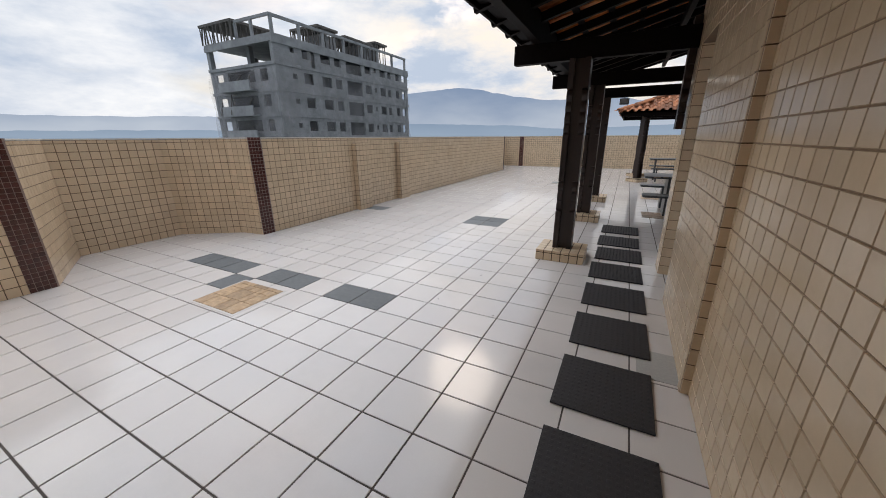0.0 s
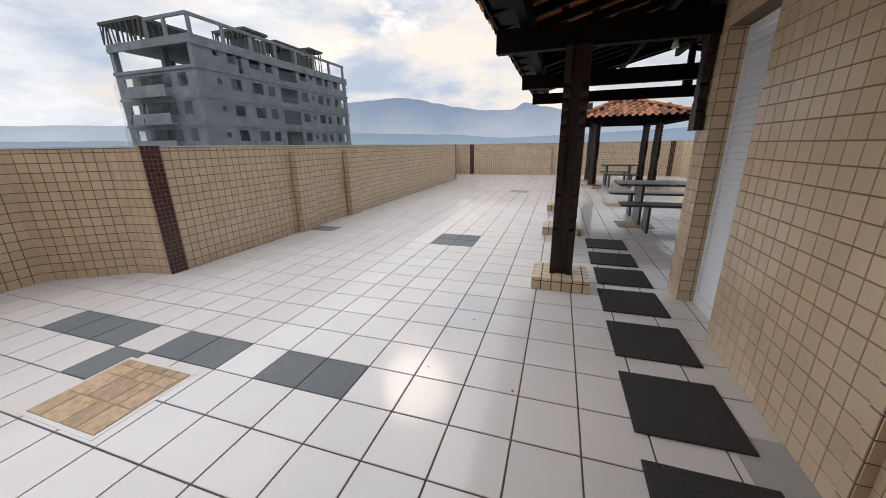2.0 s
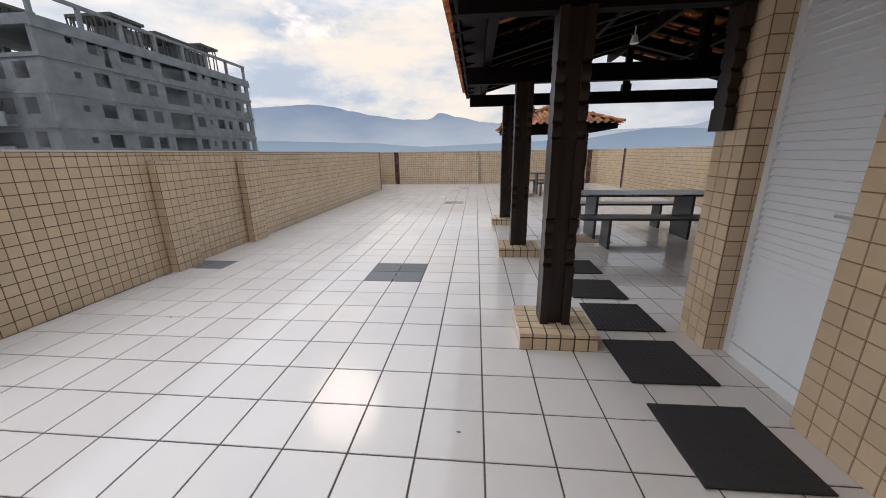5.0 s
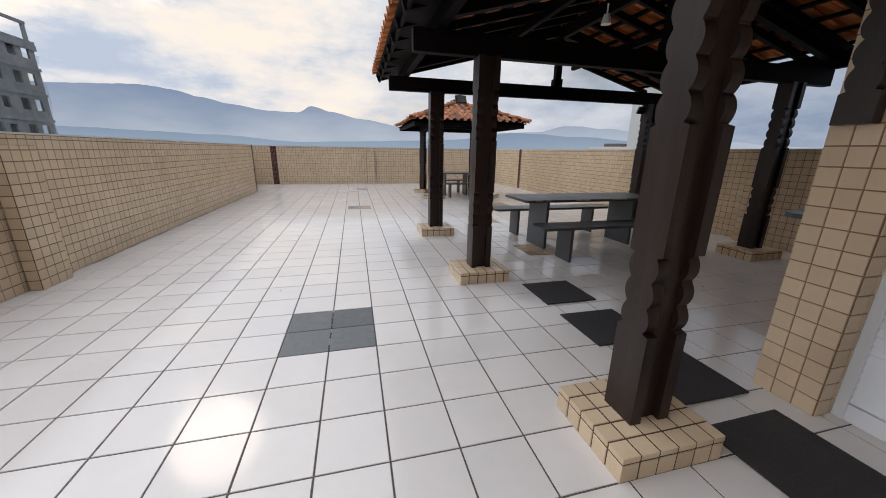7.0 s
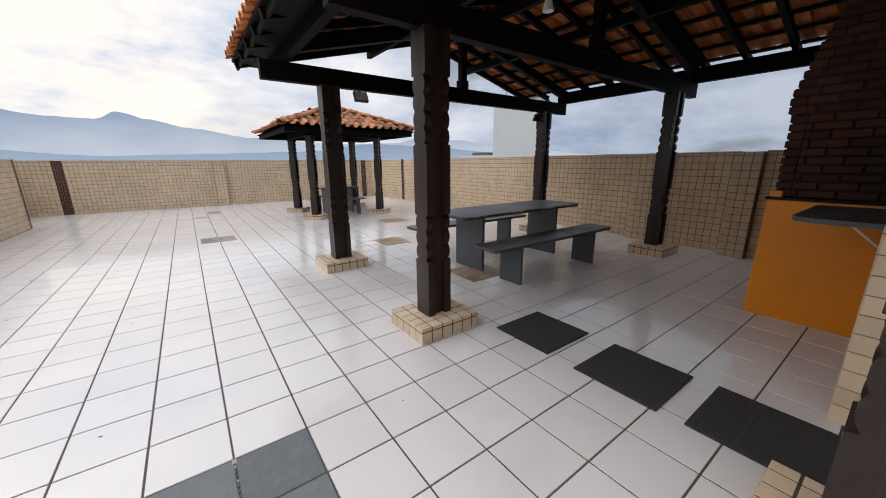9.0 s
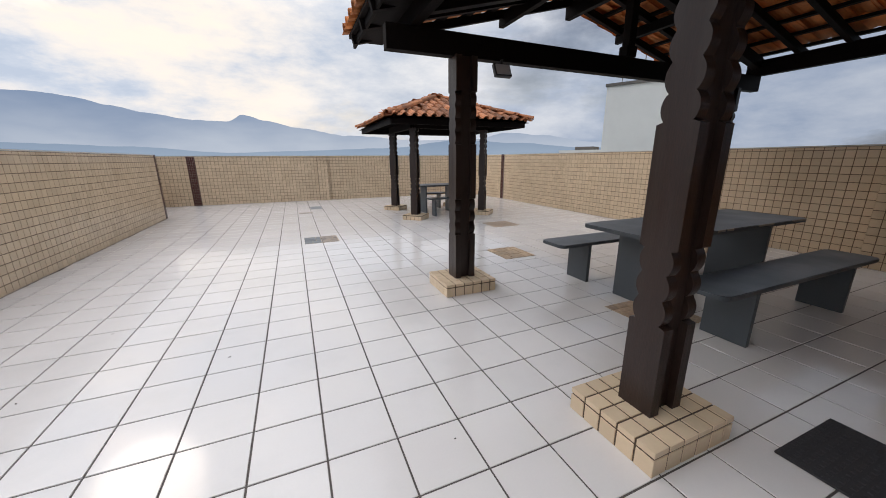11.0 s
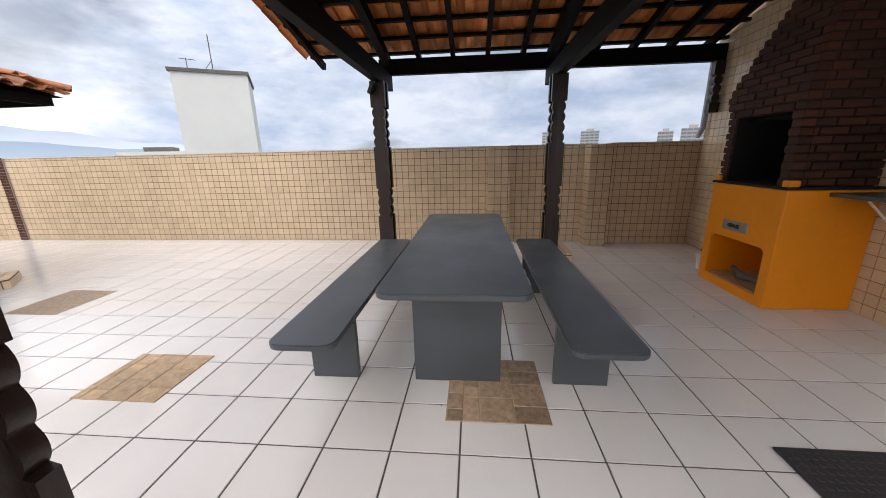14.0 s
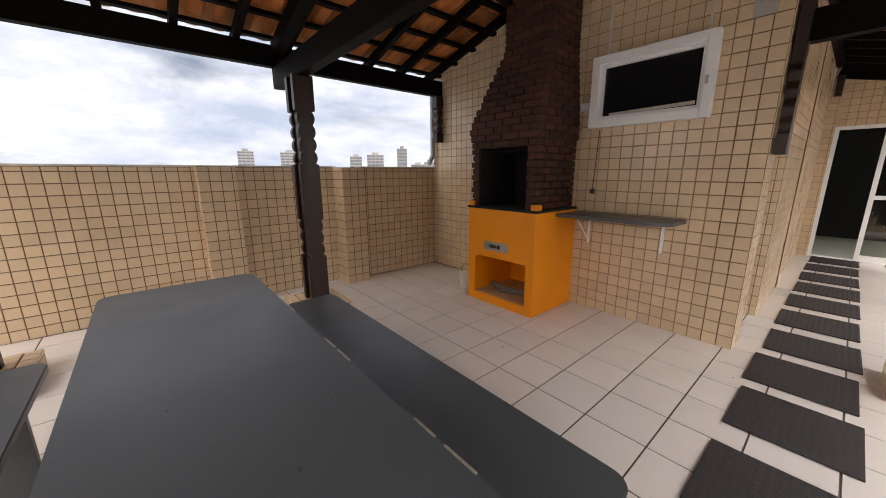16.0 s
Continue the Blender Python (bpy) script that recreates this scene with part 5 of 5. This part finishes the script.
EAST_OPEN = [(2.6, 3.3, 1.3, 1.9), (4.6, 6.2, 0.9, 2.2), (8.0, 9.9, 0.9, 2.2), (10.8, 12.2, 0.9, 2.2), (13.4, 17.2, 0.35, 2.3), (18.0, 19.6, 0.9, 2.2), (20.5, 21.1, 1.3, 2.0), (22.2, 23.8, 0.9, 2.2), (24.6, 25.6, 0.9, 2.1), (27.2, 28.4, 0.9, 2.2), (29.3, 30.4, 0.9, 2.2)]
SOUTH_OPEN = [(1.2, 2.6, 0.9, 2.2), (3.6, 9.0, 0.9, 2.3), (10.0, 11.4, 0.9, 2.3)]
for k in range(8):
    z1, z0 = zs[k] - 0.352, zs[k + 1] + 0.002
    m_ = M_CONCRETE2
    ops = [(CY0 + a_ * .93, CY0 + b_ * .93, s, h) for a_, b_, s, h in EAST_OPEN]
    part("wall", facade("y", CX1, CY0, CY1, z0, z1, ops, 0.2, 1), m_, tower)
    if k > 0:
        ops = [(CX0 + a_, CX0 + b_, s, h) for a_, b_, s, h in SOUTH_OPEN]
        part("wall", facade("x", CY0, CX0, CX1, z0, z1, ops, 0.2, -1), m_, tower)
        part("balcony", box(box(bmesh.new(), CX0 + 3.2, CY0 - 1.3, zs[k + 1] - 0.2, CX0 + 9.4, CY0 - 0.16, zs[k + 1] + 0.02), CX0 + 3.2, CY0 - 1.3, zs[k + 1] + 0.02, CX0 + 9.4, CY0 - 1.15, zs[k + 1] + 1.0), M_CONCRETE, tower)
for x, y in ((CX0 + .25, CY0 + .25), (CX1 - .25, CY0 + .25), (CX0 + 6.0, CY0 + 2.0), (CX0 + .25, CY0 + 7), (CX1 - .3, CY0 + 6)):
    part("column", boxed(x - .3, y - .3, zs[1], x + .3, y + .3, ROOF - 0.36), M_CONCRETE, tower)
for x, y in ((CX0 + .22, CY0 + .22), (CX1 - .22, CY0 + .22), (CX0 + .22, CY1 - .22), (CX1 - .22, CY1 - .22)):
    part("corner_column", boxed(x - .26, y - .26, zs[-1], x + .26, y + .26, zs[1] - .36), M_CONCRETE, tower)
part("edge_beam", boxed(CX1 - .1, CY0 - .2, ROOF - 1.0, CX1 + .18, CY1 + .2, ROOF - .36), M_CONCRETE, tower)
part("edge_beam", boxed(CX0 - .2, CY0 - .2, ROOF - .85, CX1 - .11, CY0 + .1, ROOF - .36), M_CONCRETE, tower)
# unfinished crown: columns, ring beams, props and formwork
RB = ROOF + 2.1
for y in [CY0 + .3 + k * 4.05 for k in range(8)]:
    part("column", boxed(CX1 - .32, y - .16, ROOF, CX1 - .02, y + .16, RB - .3), M_CONCRETE, tower)
part("ring_beam", boxed(CX1 - .34, CY0, RB - .3, CX1, CY1 - .2, RB), M_CONCRETE, tower)
part("ring_beam", boxed(CX0 + 6.5, CY0, RB - .3, CX1 - .35, CY0 + .3, RB), M_CONCRETE, tower)
for x in (CX0 + 6.5, CX0 + 9.5):
    part("column", boxed(x - .15, CY0, ROOF, x + .15, CY0 + .3, RB - .3), M_CONCRETE, tower)
for (fx0, fx1, fy0, fy1, ft) in ((CX0 - .4, CX0 + 6.3, CY0 - .3, CY0 + 6, 2.0), (CX1 - 7, CX1 - 1.5, CY0 + 9, CY0 + 13, 2.9), (CX1 - 8, CX1 - 2.0, CY0 + 15, CY0 + 22, 2.9), (CX1 - 5, CX1 - 2, CY0 + 22.5, CY0 + 26, 3.6)):
    part("formwork_deck", boxed(fx0, fy0, ROOF + ft, fx1, fy1, ROOF + ft + .3), M_TIMBER, tower)
    feet = [(xx, fy0 + .1 + i * .74) for i in range(int((fy1 - fy0) / .75) + 1) for xx in (fx0 + .2, fx1 - .2)]
    feet += [(fx0 + .2 + i * .68, fy0 + .1) for i in range(int((fx1 - fx0) / .7) + 1)]
    for px, py in feet:
        part("timber_prop", beam(bmesh.new(), (px, py, ROOF), (px + rnd.uniform(-.25, .25), py + rnd.uniform(-.15, .15), ROOF + ft), .13, .13, 0), M_TIMBER, tower)
for (bx0, bx1, by0, by1, bt) in ((CX1 - 6, CX1 - 3, CY0 + 11, CY0 + 14, 2.6), (CX1 - 6.5, CX1 - 3, CY0 + 19, CY0 + 24.5, 2.7)):
    part("stair_block", boxed(bx0, by0, ROOF, bx1, by1, ROOF + bt), M_CONCRETE2, tower)
for i in range(16):
    x_ = CX0 + rnd.uniform(0, 11)
    zz = zs[rnd.randint(2, 7)]
    part("scaffold_plank", beam(bmesh.new(), (x_, CY0 - rnd.uniform(.3, 1.6), zz), (x_ + rnd.uniform(-1.5, 1.5), CY0 - .3, zz + rnd.uniform(1.5, 2.9)), .10, .10, 0), M_TIMBER, tower)

# torn grey safety netting hung round the lower storeys
M_NET = bpy.data.materials.new("safety_netting")
M_NET.use_nodes = True
nn, nl = M_NET.node_tree.nodes, M_NET.node_tree.links
nb_ = nn["Principled BSDF"]
nb_.inputs["Base Color"].default_value = (0.44, 0.41, 0.40, 1)
nb_.inputs["Roughness"].default_value = 0.9
nt = nn.new("ShaderNodeBsdfTransparent")
nx = nn.new("ShaderNodeMixShader")
no = nn.new("ShaderNodeTexNoise")
no.inputs["Scale"].default_value = 0.35
no.inputs["Detail"].default_value = 6
ng = nn.new("ShaderNodeNewGeometry")
nl.new(ng.outputs["Position"], no.inputs["Vector"])
nr = nn.new("ShaderNodeMapRange")
nr.inputs["From Min"].default_value = 0.36
nr.inputs["From Max"].default_value = 0.60
nr.inputs["To Min"].default_value = 0.10
nr.inputs["To Max"].default_value = 0.36
nl.new(no.outputs[0], nr.inputs["Value"])
nl.new(nr.outputs[0], nx.inputs["Fac"])
nl.new(nt.outputs[0], nx.inputs[1])
nl.new(nb_.outputs[0], nx.inputs[2])
nl.new(nx.outputs[0], nn["Material Output"].inputs["Surface"])


def net(p0, p1, z0, z1, out):
    """A sagging sheet of netting between two uprights."""
    bm = bmesh.new()
    p0, p1 = Vector(p0), Vector(p1)
    nu, nv = int((p1 - p0).length / 0.8), 12
    rows_ = []
    for j in range(nv + 1):
        row = []
        for i in range(nu + 1):
            sag = 0.18 * math.sin(i * 2.4) + 0.22 * math.sin(j * 1.9 + i * 0.6) + rnd.uniform(-.06, .06)
            q = p0.lerp(p1, i / nu)
            drop = 0.30 * abs(math.sin(i * 0.5)) if j == nv else 0.0
            row.append(bm.verts.new((q.x + out[0] * sag, q.y + out[1] * sag, z0 + (z1 - z0) * j / nv - drop)))
        rows_.append(row)
    for j in range(nv):
        for i in range(nu):
            bm.faces.new((rows_[j][i], rows_[j][i + 1], rows_[j + 1][i + 1], rows_[j + 1][i]))
    return part("safety_net", bm, M_NET, tower, "torn grey safety netting")


net((CX0, CY0 - 0.5, 0), (CX1 + 0.4, CY0 - 0.5, 0), -9.0, zs[1] - 0.5, (0, -1))
net((CX1 + 0.45, CY0 - 0.45, 0), (CX1 + 0.45, CY1, 0), -9.0, ROOF - 1.3, (1, 0))

# pale stair tower of the next building, with aerials
nb = thing("neighbour_tower", "plain pale rendered rooftop stair tower with aerials", "building", at=(0, 0, 0))
a_, b_ = Vector((14.0, 13.1, 0)), Vector((15.2, 10.95, 0))
u_ = (b_ - a_).normalized()
back = Vector((u_.y, -u_.x, 0))
if back.dot(Vector((1, 1, 0))) < 0:
    back = -back
q = [a_, b_, b_ + back * 3.0, a_ + back * 3.0]
part("wall", prism(bmesh.new(), [tuple(v[:2]) for v in q], -45, 4.50), M_PALE, nb)
q2 = [a_ - u_ * .06 - back * .06, b_ + u_ * .06 - back * .06, b_ + u_ * .06 + back * 3.06, a_ - u_ * .06 + back * 3.06]
part("roof", prism(bmesh.new(), [tuple(v[:2]) for v in q2], 4.501, 4.62), M_TIMBER, nb)
q3 = [a_ - u_ * 2.2 + back * .5, a_ - u_ * .01 + back * .5, a_ - u_ * .01 + back * 3, a_ - u_ * 2.2 + back * 3]
part("annex", prism(bmesh.new(), [tuple(v[:2]) for v in q3], -45, 1.75), M_PALE, nb)
q4 = [a_ - u_ * 1.5 + back * .9, a_ - u_ * .6 + back * .9, a_ - u_ * .6 + back * 2, a_ - u_ * 1.5 + back * 2]
part("roof_vent", prism(bmesh.new(), [tuple(v[:2]) for v in q4], 1.751, 1.92), M_TIMBER, nb)
c_ = (a_ + b_) / 2 + back * 1.2
bm = tube(bmesh.new(), [(c_.x, c_.y, 4.6), (c_.x, c_.y, 6.1)], .02, 6)
tube(bm, [(c_.x - .3, c_.y + .3, 4.6), (c_.x, c_.y, 5.2)], .012, 6)
part("mast", bm, M_TIMBER, nb)
d_ = a_ + u_ * .5 + back * .5
bm = tube(bmesh.new(), [(d_.x, d_.y, 4.6), (d_.x, d_.y, 5.05)], .015, 6)
tube(bm, [(d_.x - .15, d_.y + .15, 5.03), (d_.x + .2, d_.y - .2, 5.03)], .012, 6)
part("aerial", bm, M_TIMBER, nb)


def city_block(bearing, dist, width, depth, top, floors, label="distant pale apartment block"):
    b = radians(bearing)
    x, y = 2.5 + dist * math.sin(b), 2.5 + dist * math.cos(b)
    ob = thing("apartment_building", label, "building", "far city blocks")
    ob.matrix_world = pose(x, y, 0, 0, 0, -bearing)
    part("wall", boxed(-width / 2, 0, -45, width / 2, depth, top), M_CITY, ob)
    w = width / 4.6
    me = None
    for k in range(floors):
        for i in range(4):
            if me is None:
                o = part("window", boxed(-w / 2, -0.25, 0, w / 2, 0.0, 1.5), M_BAND, ob)
                me = o.data
            else:
                o = new("window", me)
                o.parent = ob
            o.matrix_basis = pose(-width / 2 + width * (i + .5) / 4, 0, top - 2.2 - k * 3.0)
    part("roof_tank", boxed(-width * .2, depth * .3, top, width * .2, depth * .7, top + 2.5), M_CITY, ob)
    return ob


for bb, dd, ww, tt, ff in ((101.6, 420, 15, 24, 8), (107.3, 430, 19, 24, 8), (116.8, 380, 12, 18, 6), (119.8, 380, 17, 20, 7), (124.0, 330, 9, 23, 8), (126.5, 420, 16, 11, 4), (128.3, 390, 11, 13, 4),
                           (78, 520, 22, 6.5, 2), (83, 500, 16, 5.5, 2), (89, 540, 26, 6.5, 2), (70, 600, 14, 5, 2), (95, 560, 18, 4.5, 2), (111.5, 560, 20, 6, 2), (113.5, 500, 12, 8, 3), (104.5, 600, 24, 6, 2)):
    city_block(bb, dd, ww, 12, tt, ff)


def ridge(name, label, dist, profile, seed, material, rough):
    """A far hill line: heights (as slopes) by bearing, with small uneven crests."""
    bm = bmesh.new()
    rows = []
    b = profile[0][0]
    while b <= profile[-1][0]:
        for (b0, s0), (b1, s1) in zip(profile, profile[1:]):
            if b0 <= b <= b1:
                f = (b - b0) / (b1 - b0)
                f = f * f * (3 - 2 * f)
                s = s0 + (s1 - s0) * f
                break
        s += rough * (noise.noise((b * 0.35, seed, 0)) + 0.5 * noise.noise((b * 1.1, seed, 3)))
        x, y = dist * math.sin(radians(b)), dist * math.cos(radians(b))
        rows.append((bm.verts.new((x, y, -45)), bm.verts.new((x, y, max(-40, 1.4 + s * dist)))))
        b += 0.25
    for (p0, p1), (q0, q1) in zip(rows, rows[1:]):
        bm.faces.new((p0, q0, q1, p1))
    return tagged(part(name, bm, material), label, "hills", "", "structure")


ridge("backdrop_hills_far", "blue mountain range with haze and low mist painted into its colour", 2600, [(-100, .03), (-75, .045), (-58, .05), (-45, .082), (-33, .111), (-28, .118), (-25, .124), (-22, .121), (-19, .109), (-15.7, .098), (-10, .088), (-7.5, .09), (-5.5, .105), (-3, .094), (2, .078), (8, .062), (20, .05), (28, .052), (33, .068), (38, .060), (46, .04), (60, .018), (80, .006)], 3.1, M_HILL_FAR, 0.0022)
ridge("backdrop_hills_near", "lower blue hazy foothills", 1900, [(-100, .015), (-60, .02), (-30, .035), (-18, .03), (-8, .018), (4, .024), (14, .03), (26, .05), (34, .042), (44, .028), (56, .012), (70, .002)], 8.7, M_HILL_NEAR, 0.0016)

# ---- floor tiles: the ones along the walk as parts, the rest joined ----
def walk_gap(x, y):
    return min(math.hypot(x - a_, y - b_) for a_, b_ in ((1.9, -3.6), (1.3, -2.5), (1.0, -1.2), (0.9, 0.2), (0.9, 1.6), (1.6, 2.4)))


cells = sorted(floor_cells(), key=lambda c: walk_gap(c[2], c[3]))
GAP = 0.0084
singles, vs, fs = 0, [], []
for i, j, x, y in cells:
    if covered(x, y):
        continue
    m_ = M_SLATE if (i, j) in DARK else M_FLOOR
    if singles < 300 or m_ is M_SLATE:
        ob = new("floor_tile", tile_mesh(T - GAP, T - GAP, 0.0035, m_, "floor_tile"))
        ob.parent = floor
        ob.matrix_world = pose(x + GAP / 2, y + GAP / 2, -0.0035, random.uniform(-.09, .09), random.uniform(-.09, .09), 0)
        singles += 1
        continue
    k = len(vs)
    a0, a1, b0, b1, i_ = x + GAP / 2, x + T - GAP / 2, y + GAP / 2, y + T - GAP / 2, 0.0018
    for px, py, pz in ((a0, b0, 0), (a1, b0, 0), (a1, b1, 0), (a0, b1, 0), (a0 + i_, b0 + i_, 1), (a1 - i_, b0 + i_, 1), (a1 - i_, b1 - i_, 1), (a0 + i_, b1 - i_, 1)):
        vs.append((px, py, -0.0045 if not pz else random.uniform(-0.0006, 0.0004)))
    fs += [(k + 4, k + 5, k + 6, k + 7), (k, k + 1, k + 5, k + 4), (k + 1, k + 2, k + 6, k + 5), (k + 2, k + 3, k + 7, k + 6), (k + 3, k, k + 4, k + 7)]
me = bpy.data.meshes.new("floor_tiles")
me.from_pydata(vs, [], fs)
me.materials.append(M_FLOOR)
ft = new("floor_tiles", me)
ft.parent = floor
tagged(ft, "white glazed floor tiles with dark joints", "", "", "stuff")
